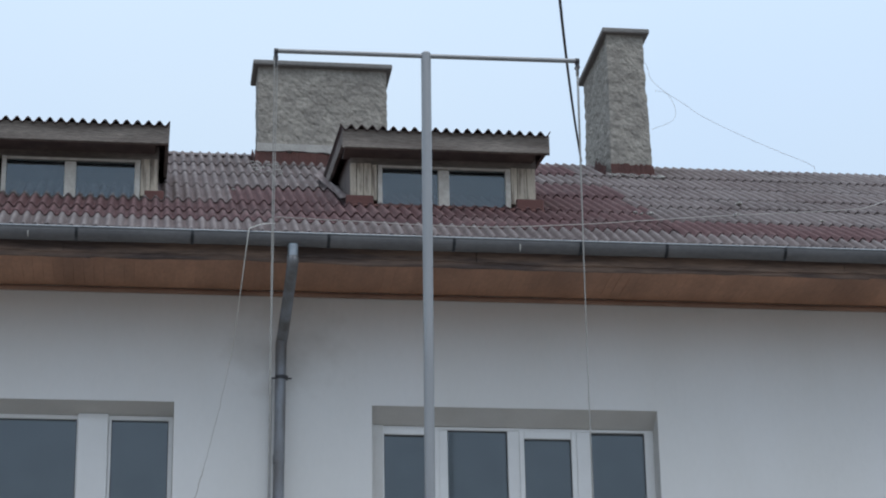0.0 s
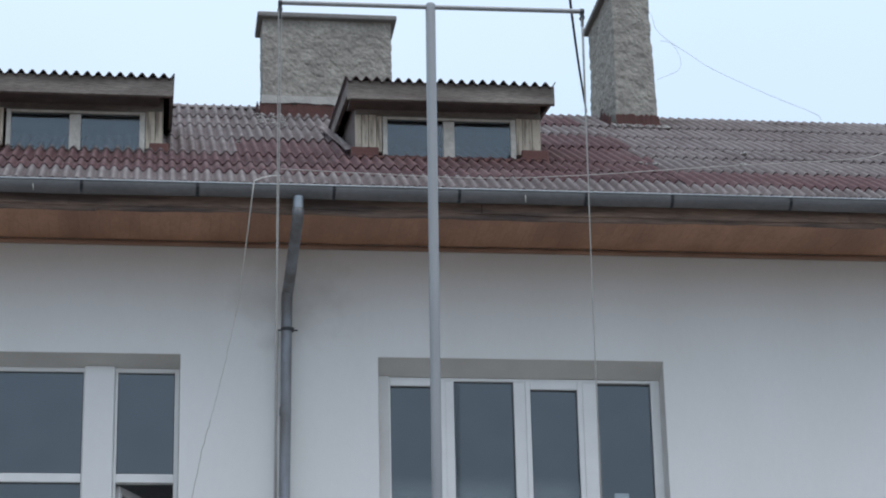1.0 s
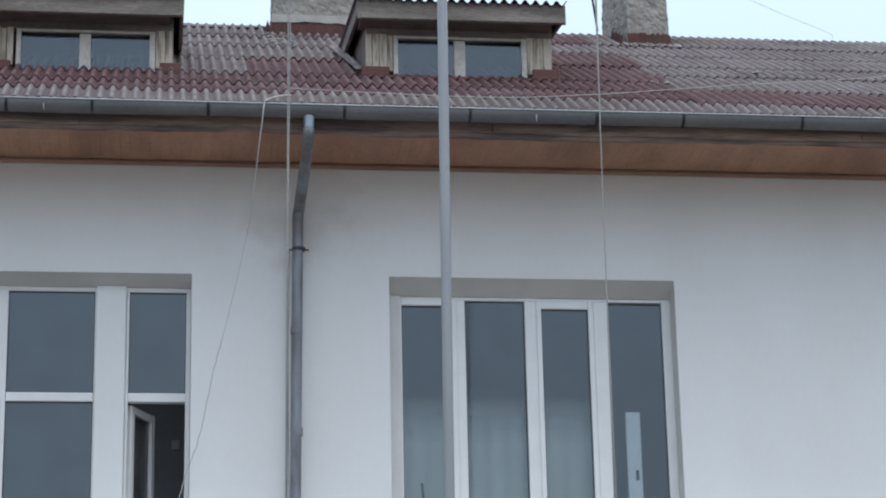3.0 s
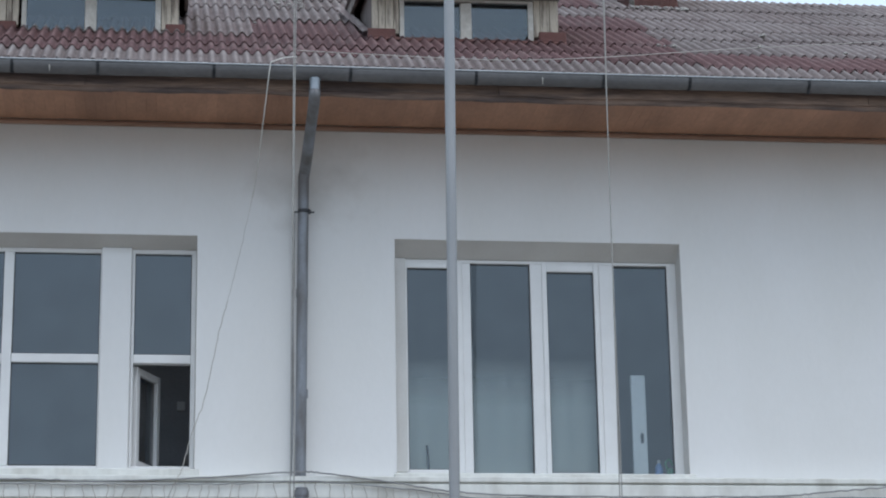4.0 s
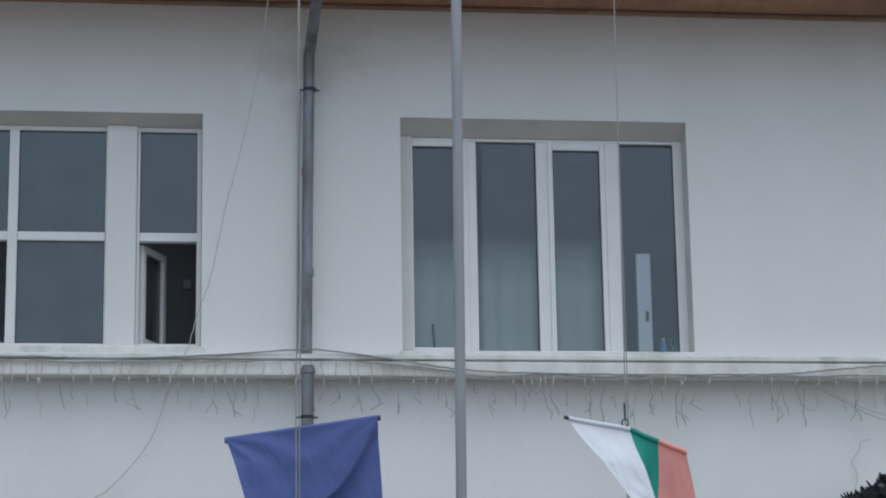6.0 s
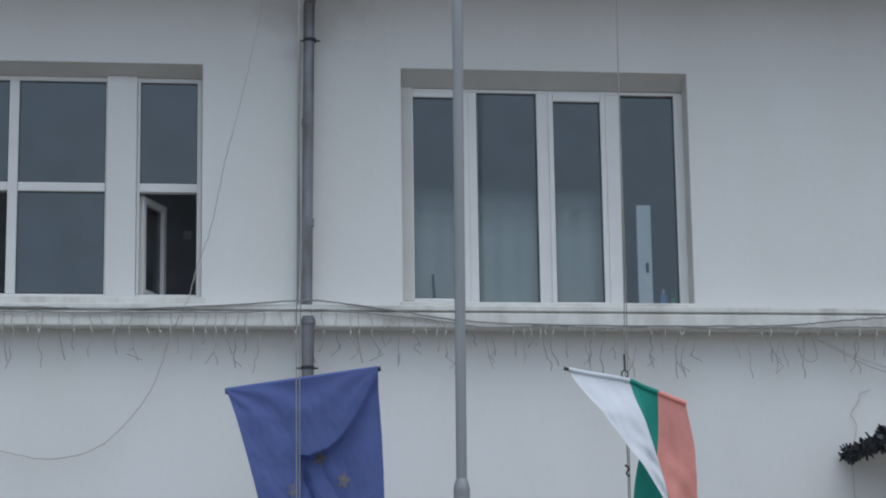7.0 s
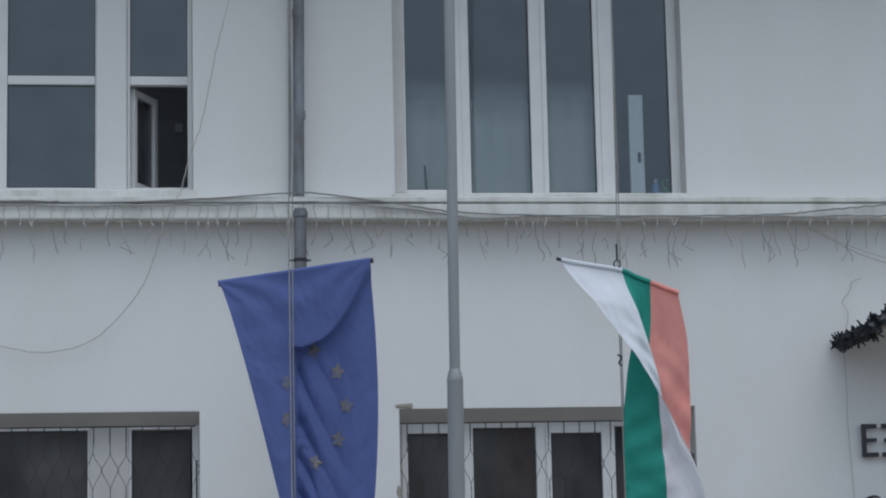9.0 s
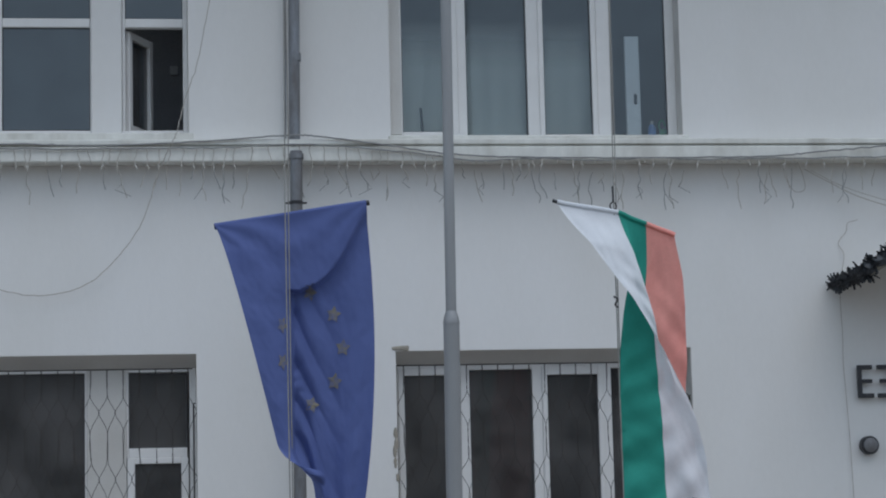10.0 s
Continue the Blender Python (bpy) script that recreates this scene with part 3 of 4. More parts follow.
def ragged_board(x0, x1, y0, y1, z0, z1, seed, wear):
    """Long thin board whose lower edge is rotten and uneven."""
    bm = bmesh.new()
    n = max(4, int((x1 - x0) / 0.05))
    rows = []
    for i in range(n + 1):
        x = x0 + (x1 - x0) * i / n
        lo = z0 + wear * (noise.noise((x * 1.9, seed, 0)) + 0.6 * noise.noise((x * 7, seed, 3)))
        hi = z1 + 0.3 * wear * noise.noise((x * 2.5, seed, 8))
        rows.append([bm.verts.new(p) for p in ((x, y0, lo + 0.004), (x, y0 + 0.004, lo), (x, y1, lo), (x, y1, hi), (x, y0, hi))])
    for a, b in zip(rows, rows[1:]):
        for k in range(5):
            bm.faces.new((a[k], b[k], b[(k + 1) % 5], a[(k + 1) % 5]))
    bm.faces.new(rows[0])
    bm.faces.new(rows[-1][::-1])
    bmesh.ops.recalc_face_normals(bm, faces=bm.faces[:])
    return bm


x = X0
rng = random.Random(4)
while x < X1:
    L = rng.uniform(1.8, 3.2)
    e = min(x + L, X1)
    d = rng.uniform(-0.006, 0.006)
    part("board", ragged_board(x + 0.002, e - 0.002, -0.815 + d, -0.79, 7.385 + d, 7.56, x, 0.012), WOOD_ROT, fascia)
    part("board", ragged_board(x + 0.2, min(e + 0.198, X1), -0.80, -0.775, 7.352 + d, 7.392 + d, x + 40, 0.014), WOOD_ROT, fascia, "greyed strip under the fascia")
    x = e

# gutter with its straps
gutter = thing("gutter", "dull zinc half-round gutter along the eaves", "gutter")


def gutter_profile(x, a):
    return (x, -0.9 - 0.072 * math.cos(a), 7.519 - 0.076 * math.sin(a))


bm = bmesh.new()
prof = [gutter_profile(0, a * math.pi / 12) for a in range(13)]
prof = [(0, -0.966, 7.527)] + prof + [(0, -0.825, 7.56)]
prof += [(0, y * 0.985 - 0.0135, z + 0.004) for _, y, z in reversed(prof)]
rows = []
nseg = 44
for i in range(nseg + 1):
    x = X0 + (X1 - X0) * i / nseg
    dz = 0.006 * noise.noise((x * 0.8, 0, 0))
    rows.append([bm.verts.new((x, y, z + dz)) for _, y, z in prof])
for r0, r1 in zip(rows, rows[1:]):
    for k in range(len(prof)):
        bm.faces.new((r0[k], r0[(k + 1) % len(prof)], r1[(k + 1) % len(prof)], r1[k]))
part("trough", bm, ZINC, gutter, smooth=False)
part("bead", tube([(X0, -0.972, 7.524), (X1, -0.972, 7.524)], 0.007, 8), ZINC_BRIGHT, gutter, "brighter rolled front edge", smooth=True)
xs = [-1.146 - 0.9 * k for k in range(6, -1, -1)] + [-0.526, 0.322, 1.332, 2.274, 3.239, 3.905, 4.83] + [4.83 + 0.945 * k for k in range(1, 11)]
for x in xs:
    pts = [gutter_profile(x, a * math.pi / 8) for a in range(9)]
    pts = [(x, -0.9 - (-0.9 - y) * 1.05, 7.519 + (z - 7.519) * 1.05) for x, y, z in pts]
    bm = bmesh.new()
    rr = [[bm.verts.new((x + s, y, z)) for s in (-0.011, 0.011)] for _, y, z in pts]
    for a, b in zip(rr, rr[1:]):
        bm.faces.new((a[0], a[1], b[1], b[0]))
    bmesh.ops.solidify(bm, geom=bm.faces[:], thickness=0.004)
    part("strap", bm, ZINC_DARK, gutter, "dark gutter strap")

for x, z0, z1 in ((-0.875, 7.436, 7.480), (2.772, 7.430, 7.484)):
    part("drip", tube([(x, -0.9755, z1), (x + 0.001, -0.972, (z0 + z1) / 2), (x + 0.002, -0.96, z0)], [0.005, 0.004, 0.002], 6), WIRE_PALE, gutter, "pale dried drip")

# downpipe
dp = thing("downpipe", "aged zinc downpipe bending back to the wall", "downpipe")
part("outlet", tube([(1.068, -0.92, 7.447), (1.066, -0.92, 7.33)], [0.04, 0.038], 16), ZINC_BRIGHT, dp, "brighter zinc outlet sleeve", smooth=True)
part("offset", tube(smooth_path([(1.066, -0.92, 7.36), (1.064, -0.86, 7.27), (1.045, -0.2, 7.0), (1.035, -0.13, 6.93), (1.033, -0.125, 6.8)], 5), 0.043, 16), PIPE, dp, smooth=True)
part("pipe", tube([(1.033, -0.125, 6.82), (1.022, -0.125, 5.8), (1.01, -0.125, 4.6)], 0.042, 16), PIPE, dp, smooth=True)
part("pipe", tube([(1.014, -0.225, 4.5), (1.01, -0.225, 4.1), (1.0, -0.225, 0.3)], 0.046, 16), PIPE, dp, smooth=True)
for z in (5.98, 5.2):
    part("joint", tube([(1.022, -0.125, z), (1.022, -0.125, z + 0.06)], 0.0455, 16), PIPE, dp, smooth=True)
part("joint", tube([(1.014, -0.225, 4.44), (1.014, -0.225, 4.48)], 0.055, 16), PIPE, dp, smooth=True)
for z, y, xx in ((6.655, -0.125, 1.039), (4.115, -0.225, 1.01)):
    b = part("clip", tube([(xx, y, z - 0.012), (xx, y, z + 0.012)], 0.051, 16), STEEL_DARK, dp, "dark pipe clip with screws")
    part("screw", tube([(xx - 0.078, y + 0.01, z), (xx + 0.078, y + 0.01, z)], 0.007, 6), STEEL_DARK, b)
    part("spike", tube([(xx, y, z), (xx, 0.02, z)], 0.008, 6), STEEL_DARK, b)

wire_dp = thing("pipe_cable", "thin dark cable clipped beside the downpipe", "cable")
part("strand", tube([(0.965, -0.07, 6.66), (0.962, -0.07, 6.2), (0.957, -0.07, 5.4), (0.945, -0.075, 4.62)], 0.008, 6), PIPE, wire_dp)
rng = random.Random(17)
for k in range(9):
    x, z, q = (1.742 + rng.uniform(-0.03, 0.13), 3.035 + rng.uniform(0, 0.02), rng.uniform(0.02, 0.045)) if k < 4 else (1.735 + rng.uniform(-0.012, 0.004), 2.75 - k * 0.08 + rng.uniform(-0.03, 0.03), rng.uniform(0.015, 0.035))
    bm = bmesh.new()
    bmesh.ops.create_icosphere(bm, subdivisions=2, radius=1.0)
    for v in bm.verts:
        j = 1 + 0.5 * noise.noise(v.co * 1.7 + Vector((k * 3.1, 0, 0)))
        v.co = Vector((v.co.x * q * j * (1.5 if k < 4 else 0.5), v.co.y * 0.008, v.co.z * q * j * (0.4 if k < 4 else 1.4))) + Vector((x, -0.002, z))
    part("plaster_flake", bm, CANOPY, wall_front, "flaking plaster at the window edge")

# ---------------------------------------------------------------- roof
PITCH = radians(28)
CP, SP = math.cos(PITCH), math.sin(PITCH)
EAVE = Vector((0, -0.88, 7.60))
RIDGE_Y = 4.12
WAVE, AMP = 0.0875, 0.019


def on_roof(x, s, h=0.0):
    """A point of the roof, s metres up the slope and h above it."""
    return Vector((x, EAVE.y + s * CP - h * SP, EAVE.z + s * SP + h * CP))


roof = structure("roof", bmesh.new(), SHEET_GREY, "old corrugated roof, part weathered grey and part faded red", "roof")
SLOPE = (RIDGE_Y - EAVE.y) / CP
bm = bmesh.new()
for a, b in ((0.0, SLOPE), ):
    vs = [bm.verts.new(on_roof(x, s, -0.09)) for x, s in ((X0, a), (X1, a), (X1, b), (X0, b))]
    bm.faces.new(vs)
vs = [bm.verts.new(p) for p in (on_roof(X0, SLOPE, -0.09), on_roof(X1, SLOPE, -0.09), (X1, 9.2, 7.58), (X0, 9.2, 7.58))]
bm.faces.new(vs)
bmesh.ops.solidify(bm, geom=bm.faces[:], thickness=0.05)
part("deck", bm, WOOD_DARK, roof, "dark boarding under the sheets")
for x in (X0 + 0.01, X1 - 0.25):
    bm = bmesh.new()
    a = [bm.verts.new(p) for p in ((x, -0.7, 7.6), (x, RIDGE_Y, 10.15), (x, 9.0, 7.6))]
    b = [bm.verts.new(v.co + Vector((0.24, 0, 0))) for v in a]
    bm.faces.new(a)
    bm.faces.new(b)
    for k in range(3):
        bm.faces.new((a[k], a[(k + 1) % 3], b[(k + 1) % 3], b[k]))
    part("gable", bm, WALL, roof, "white plastered gable")


def corrugated(width, length, seed=0):
    """A closed corrugated sheet in its own plane: x across, y up the slope, z out."""
    n = int(round(width / WAVE))
    r = random.Random(seed)
    bow = r.uniform(0, 0.01)
    return sheet(n * 8, 2, lambda u, v: (u * n * WAVE, v * length, AMP * math.cos(u * n * math.tau) + bow * math.sin(v * 3.1) + 0.004 * noise.noise((u * 6, v * 3, seed * 7.0))), 0.007)


SHEET_W, SHEET_L = 10 * WAVE, 1.25
meshes = []
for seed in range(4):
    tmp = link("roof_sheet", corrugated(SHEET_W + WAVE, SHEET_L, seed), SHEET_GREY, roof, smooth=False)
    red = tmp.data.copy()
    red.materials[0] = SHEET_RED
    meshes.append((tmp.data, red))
    bpy.data.objects.remove(tmp)


def is_red(x, s0, r):
    """Which sheets were painted red: bands beside and below the dormers."""
    if s0 < 0.25:
        return False
    if s0 < 0.95:
        return x < 5.5
    if s0 < 1.3:
        return x < 4.1
    if s0 < 2.6:
        return x < -1.2 or 0.75 < x < 4.0
    if s0 < 3.65:
        return x < -2.0 or 2.9 < x < 3.9
    return 3.0 < x < 4.1 and r.random() < 0.8


rng = random.Random(11)
LEFT_ROWS = (0.0, 0.46, 0.96, 1.6, 2.74, 3.8, 4.65)
RIGHT_ROWS = (0.0, 0.3, 1.12, 2.1, 2.8, 3.7, 4.6)
TURN_X = X0 + 13 * SHEET_W - 0.3          # from here on the sheets were laid in longer rows
for rows_, xa, xb in ((LEFT_ROWS, X0 - 0.3, TURN_X), (RIGHT_ROWS, TURN_X, X1)):
    for row, s0 in enumerate(rows_):
        x = xa
        while x < xb - 0.01:
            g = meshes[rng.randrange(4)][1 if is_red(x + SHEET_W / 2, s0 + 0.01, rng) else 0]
            ob = new("roof_sheet", g)
            ob.parent = roof
            low = s0 - (0.1 if row == 0 else 0.03) + rng.uniform(-0.014, 0.014)
            length = (SLOPE if row == len(rows_) - 1 else rows_[row + 1]) - low + 0.1
            m = Matrix(((1, 0, 0), (0, CP, -SP), (0, SP, CP))).to_4x4()
            m.translation = on_roof(x, low, (-0.028 if row == 0 else 0.004) + rng.uniform(0, 0.006))
            tilt = Matrix.Rotation((0.022 if row == 0 else -0.016) / length, 4, "X")
            ob.matrix_basis = m @ tilt @ Matrix.Diagonal((1, length / SHEET_L, 1, 1))
            x += SHEET_W
# added strip, keeps the shaded gaps behind the sheet ends from going black
part("eave_filler", slab(X0, X1, -0.915, -0.885, 7.49, 7.565), SHEET_GREY, roof, "grey strip added to lighten the gaps under the lowest sheets")
# ridge capping
n = 12
for i in range(25):
    x = X0 + i * 0.9

    def cap(u, v, x=x):
        d = (v - 0.5) * 0.4
        return (x + u * 0.96, RIDGE_Y - d, EAVE.z + SLOPE * SP + 0.018 - math.tan(PITCH) * math.sqrt(d * d + 0.0016) * 1.08 + 0.006 * u + 0.006 * noise.noise((x * 3 + u, d * 9, 0)))
    part("ridge_tile", sheet(6, 10, cap, 0.008), SHEET_GREY, roof)


rng = random.Random(31)
for x, sl in ((4.02, 1.35), (3.98, 1.42), (4.1, 1.38), (4.86, 1.5), (5.1, 2.35), (5.5, 1.2), (1.7, 2.9), (0.7, 2.2)):
    bm = bmesh.new()
    bmesh.ops.create_icosphere(bm, subdivisions=1, radius=1.0)
    q = rng.uniform(0.015, 0.03)
    for v in bm.verts:
        v.co = Vector((v.co.x * q * rng.uniform(0.7, 1.6), v.co.y * q, v.co.z * q * 0.6)) + on_roof(x, sl, 0.03)
    part("loose_chip", bm, MORTAR, roof, "pale chip lying on the sheets")


def roof_z(y):
    return EAVE.z + (y - EAVE.y) * math.tan(PITCH) + 0.01


# ---------------------------------------------------------------- dormers
def dormer(dx, label, ws=0.0, dz=0.0):
    d = thing("dormer", label, "dormer", "dormers on the roof", at=(dx, 0, dz))
    yf, xl, xr = 0.585, 1.64, 3.2
    zb, zt = roof_z(yf) - 0.02, 8.83
    # front: head, two windows, boarded sides
    bm = bmesh.new()
    box(bm, xl, xr, yf, yf + 0.08, 8.735, 8.86, 0.004)
    part("head_board", bm, WOOD_GREY, d)
    rng = random.Random(3)
    for a, b in ((xl, 1.865 + ws), (2.985 + ws, xr)):
        x = a
        while x < b - 0.02:
            e = min(x + rng.uniform(0.045, 0.08), b)
            part("board", slab(x + 0.002, e - 0.002, yf + rng.uniform(-0.008, 0.004), yf + 0.05, zb + 0.05, 8.745, bevel=0.003), WOOD_PALE, d, "peeling pale board")
            x = e
    part("window_frame", frame_ring(1.868 + ws, 2.982 + ws, zb - 0.03, 8.733, (0.038, 0.045, 0.03, 0.022), yf - 0.012, yf + 0.05, 0.004), FRAME_OLD, d, "old painted wooden window frame")
    part("mullion", slab(2.372 + ws, 2.465 + ws, yf - 0.016, yf + 0.05, zb, 8.70, bevel=0.006), FRAME_OLD, d)
    for a, b in ((1.905 + ws, 2.37 + ws), (2.467 + ws, 2.937 + ws)):
        w = part("pane", slab(a, b, yf + 0.008, yf + 0.016, zb, 8.712), GLASS_OLD, d)
        w.visible_shadow = False
    # painted flashing at the foot of the boarded sides
    for a, b, q in ((1.6, 1.83 + ws, 0.075), (3.02 + ws, 3.25, 0.085)):
        part("flashing", slab(a, b, yf - 0.05, yf - 0.012, zb - 0.05, zb + q, bevel=0.01), FLASH_RED, d, "red-brown painted flashing")
    part("flashing", sheet(40, 1, lambda u, v: (1.6 + u * 1.65, yf - 0.02 - 0.06 * v, zb + 0.012 - 0.045 * v + 0.012 * math.cos(u * 1.65 / WAVE * math.tau) * v), 0.006), FLASH_RED, d)
    # cheeks
    yb = 2.3
    for x0, x1 in ((xl, xl + 0.05), (xr - 0.05, xr)):
        bm = bmesh.new()
        a = [bm.verts.new((x0, y, z)) for y, z in ((yf + 0.06, roof_z(yf) - 0.1), (yf + 0.06, 8.86), (yb, 9.15), (yb, roof_z(yb) - 0.1))]
        b = [bm.verts.new((x1, v.co.y, v.co.z)) for v in a]
        bm.faces.new(a)
        bm.faces.new(b)
        for k in range(4):
            bm.faces.new((a[k], a[(k + 1) % 4], b[(k + 1) % 4], b[k]))
        part("cheek", bm, WOOD_CHEEK, d, "brown weathered boarded cheek")
    def valley(u, v):
        y = 0.62 + 1.6 * v
        return (1.56 + 0.07 * u - 0.1 * v, y, roof_z(y) + 0.04 + 0.01 * u + 0.01 * noise.noise((u * 4, v * 8, 2)))
    part("valley_strip", sheet(4, 14, valley, 0.006), SHEET_GREY, d, "pale bent strip beside the cheek")
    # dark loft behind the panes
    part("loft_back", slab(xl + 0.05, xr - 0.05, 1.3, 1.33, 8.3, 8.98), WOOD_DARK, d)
    # roof: deck, fascia, verge boards, corrugated cover
    y0, y1, z0 = 0.335, 2.35, 8.93
    k = (9.205 - 8.945) / (2.13 - 0.335)

    def rz(y):
        return z0 + (y - y0) * k
    bm = bmesh.new()
    vs = [bm.verts.new((x, y, rz(y) - 0.02)) for x, y in ((1.56, y0 + 0.03), (3.26, y0 + 0.03), (3.26, y1), (1.56, y1))]
    bm.faces.new(vs)
    bmesh.ops.solidify(bm, geom=bm.faces[:], thickness=0.03)
    part("roof_deck", bm, WOOD_DARK, d)
    part("soffit", slab(1.58, 3.17, y0 + 0.03, yf + 0.05, 8.795, 8.815), WOOD_CHEEK, d)
    f = part("fascia", slab(1.553, 3.277, y0, y0 + 0.028, 8.775, 8.945, bevel=0.005), WOOD_GREY, d, "grey weathered fascia board")
    part("batten", slab(1.575, 3.272, y0 - 0.012, y0 - 0.001, 8.778, 8.82, bevel=0.004), WOOD_GREY, f)
    for x0, x1 in ((1.552, 1.58), (3.25, 3.278)):
        bm = bmesh.new()
        a = [bm.verts.new((x0, y, z)) for y, z in ((y0 + 0.03, rz(y0) - 0.11), (y0 + 0.03, rz(y0)), (y1, rz(y1)), (y1, rz(y1) - 0.11))]
        b = [bm.verts.new((x1, v.co.y, v.co.z)) for v in a]
        bm.faces.new(a)
        bm.faces.new(b)
        for q in range(4):
            bm.faces.new((a[q], a[(q + 1) % 4], b[(q + 1) % 4], b[q]))
        part("verge_board", bm, WOOD_GREY, d, "slanting grey verge board")
    wn_ = 20
    cover = sheet(wn_ * 8, 3, lambda u, v: (1.535 + u * wn_ * WAVE, y0 - 0.035 + v * (y1 - y0 + 0.035), rz(y0 - 0.035 + v * (y1 - y0)) + AMP + 0.004 + 0.022 * math.cos(u * wn_ * math.tau) + 0.008 * noise.noise((u * 5, v, dx))), 0.008)
    part("corrugated_cover", cover, SHEET_DARK, d, "dark corrugated cover sheet")
    return d


dormer(0.0, "shed dormer with peeling boards, grey fascia and two panes")
dormer(-3.135, "shed dormer with grey fascia beside the grey sheets", 0.072, -0.028)


# ---------------------------------------------------------------- chimneys
def chimney(x0, x1, y0, y1, ztop, label, lean=0.0, smooth_top=0.0):
    c = thing("chimney", label, "chimney", "roughcast chimneys on the roof")
    zb = roof_z(y0) - 0.25
    bm = slab(x0, x1, y0, y1, zb, ztop)
    for axis, a, b in ((0, x0, x1), (1, y0, y1), (2, zb, ztop)):
        n = max(6, int((b - a) / 0.028))
        for i in range(1, n):
            co, no = [0, 0, 0], [0, 0, 0]
            co[axis], no[axis] = a + (b - a) * i / n, 1
            bmesh.ops.bisect_plane(bm, geom=bm.verts[:] + bm.edges[:] + bm.faces[:], plane_co=co, plane_no=no)
    bm.normal_update()
    cx, cy = (x0 + x1) / 2, (y0 + y1) / 2
    for v in bm.verts:
        smooth = 0.25 if v.co.z > ztop - smooth_top or v.co.z < roof_z(y0) + 0.16 else 1.0
        q = v.co * 15
        h = (noise.noise(q) * 0.7 - abs(noise.noise(q * 1.7)) * 0.9 + noise.noise(q * 0.5) * 0.5 + 0.2) * 0.017 * smooth + 0.012 * noise.noise(v.co * 2.2)
        h += 0.03 * max(0.0, (ztop - 0.5 - v.co.z)) * lean
        v.co += v.normal * h
    part("shaft", bm, ROUGHCAST, c)
    bm = slab(x0 - 0.055, x1 + 0.055, y0 - 0.06, y1 + 0.06, ztop - 0.002, ztop + 0.052, bevel=0.014)
    part("cap", bm, CONCRETE, c, "thin grey concrete cap")
    # ragged painted skirt at the foot
    def skirt(u, v):
        x = x0 - 0.03 + u * (x1 - x0 + 0.06)
        return (x, y0 - 0.035 - 0.05 * (1 - v), roof_z(y0) - 0.08 + v * (0.175 + 0.03 * noise.noise((x * 14, 0, 0)) + 0.02 * noise.noise((x * 40, 3, 0))))
    bm = sheet(60, 2, skirt)
    bmesh.ops.solidify(bm, geom=bm.faces[:], thickness=0.006)
    part("skirt", bm, FLASH_RED, c, "red-brown painted skirt")
    if not lean:
        part("mortar_band", ragged_board(x0 - 0.01, x1 + 0.01, y0 - 0.047, y0 + 0.01, roof_z(y0) + 0.085, roof_z(y0) + 0.17, x0, 0.03), MORTAR, c, "pale smoothed mortar at the foot")
    def side(u, v):
        y = y0 - 0.03 + u * min(y1 - y0, 0.5)
        return (x0 - 0.035 - 0.035 * lean - 0.03 * (1 - v), y, roof_z(min(y, 2 * RIDGE_Y - y)) - 0.08 + v * (0.16 + 0.05 * noise.noise((y * 14, 1, 0)) + 0.04 * noise.noise((y * 45, 4, 0))))
    bm = sheet(40, 2, side)
    bmesh.ops.solidify(bm, geom=bm.faces[:], thickness=0.006)
    part("skirt", bm, FLASH_RED, c)
    return c


cA = chimney(1.02, 2.275, 3.48, 3.9, 10.93, "wide low roughcast chimney with thin cap", smooth_top=0.13)
cB = chimney(4.485, 4.855, 3.38, 4.6, 11.385, "tall narrow roughcast chimney with thin cap", lean=1.0)
for c, (xa, xb, ya, yb), count in ((cA, (0.95, 1.2, 2.3, 3.35), 34), (cB, (4.4, 4.95, 3.1, 3.3), 44)):
    rng = random.Random(5)
    for k in range(count):
        x, y = rng.uniform(xa, xb), rng.uniform(ya, yb)
        q = rng.uniform(0.008, 0.02)
        bm = bmesh.new()
        bmesh.ops.create_icosphere(bm, subdivisions=1, radius=1.0)
        for v in bm.verts:
            j = 1 + 0.5 * noise.noise(v.co * 2 + Vector((x * 9, y * 7, k)))
            v.co = Vector((v.co.x * q * j * 1.4, v.co.y * q * j, v.co.z * q * j * 0.6)) + Vector((x, y, roof_z(y) + 0.012))
        part("mortar_chip", bm, MORTAR, c, "pale crumbled mortar")

# ---------------------------------------------------------------- flagpole, halyards
PY = -3.0
pole = thing("flagpole", "tall grey steel flagpole with crossbar, stepped in width", "flagpole")


def pole_x(z):
    return 1.7572 + 0.007 * z


part("lower_tube", tube([(pole_x(0), PY, 0.0), (pole_x(2.935), PY, 2.935)], 0.05, 24), POLE, pole, smooth=True)
part("collar", tube([(pole_x(2.93), PY, 2.93), (pole_x(2.94), PY, 2.945), (pole_x(2.97), PY, 2.975), (pole_x(3.0), PY, 3.012)], [0.051, 0.0515, 0.046, 0.034], 24), POLE, pole, smooth=True)
part("upper_tube", tube([(pole_x(2.98), PY, 2.98), (pole_x(8.05), PY, 8.07)], 0.0335, 24), POLE, pole, smooth=True)
part("top_cap", tube([(pole_x(8.05), PY, 8.065), (pole_x(8.05), PY, 8.08)], [0.0335, 0.026], 20), POLE, pole)
part("crossbar", tube([(0.806, PY, 8.05), (pole_x(8.05), PY, 8.055), (2.845, PY, 8.063)], 0.016, 14), POLE, pole, smooth=True)
part("base_plate", slab(pole_x(0) - 0.2, pole_x(0) + 0.2, PY - 0.2, PY + 0.2, 0.0, 0.02, bevel=0.005), POLE, pole)
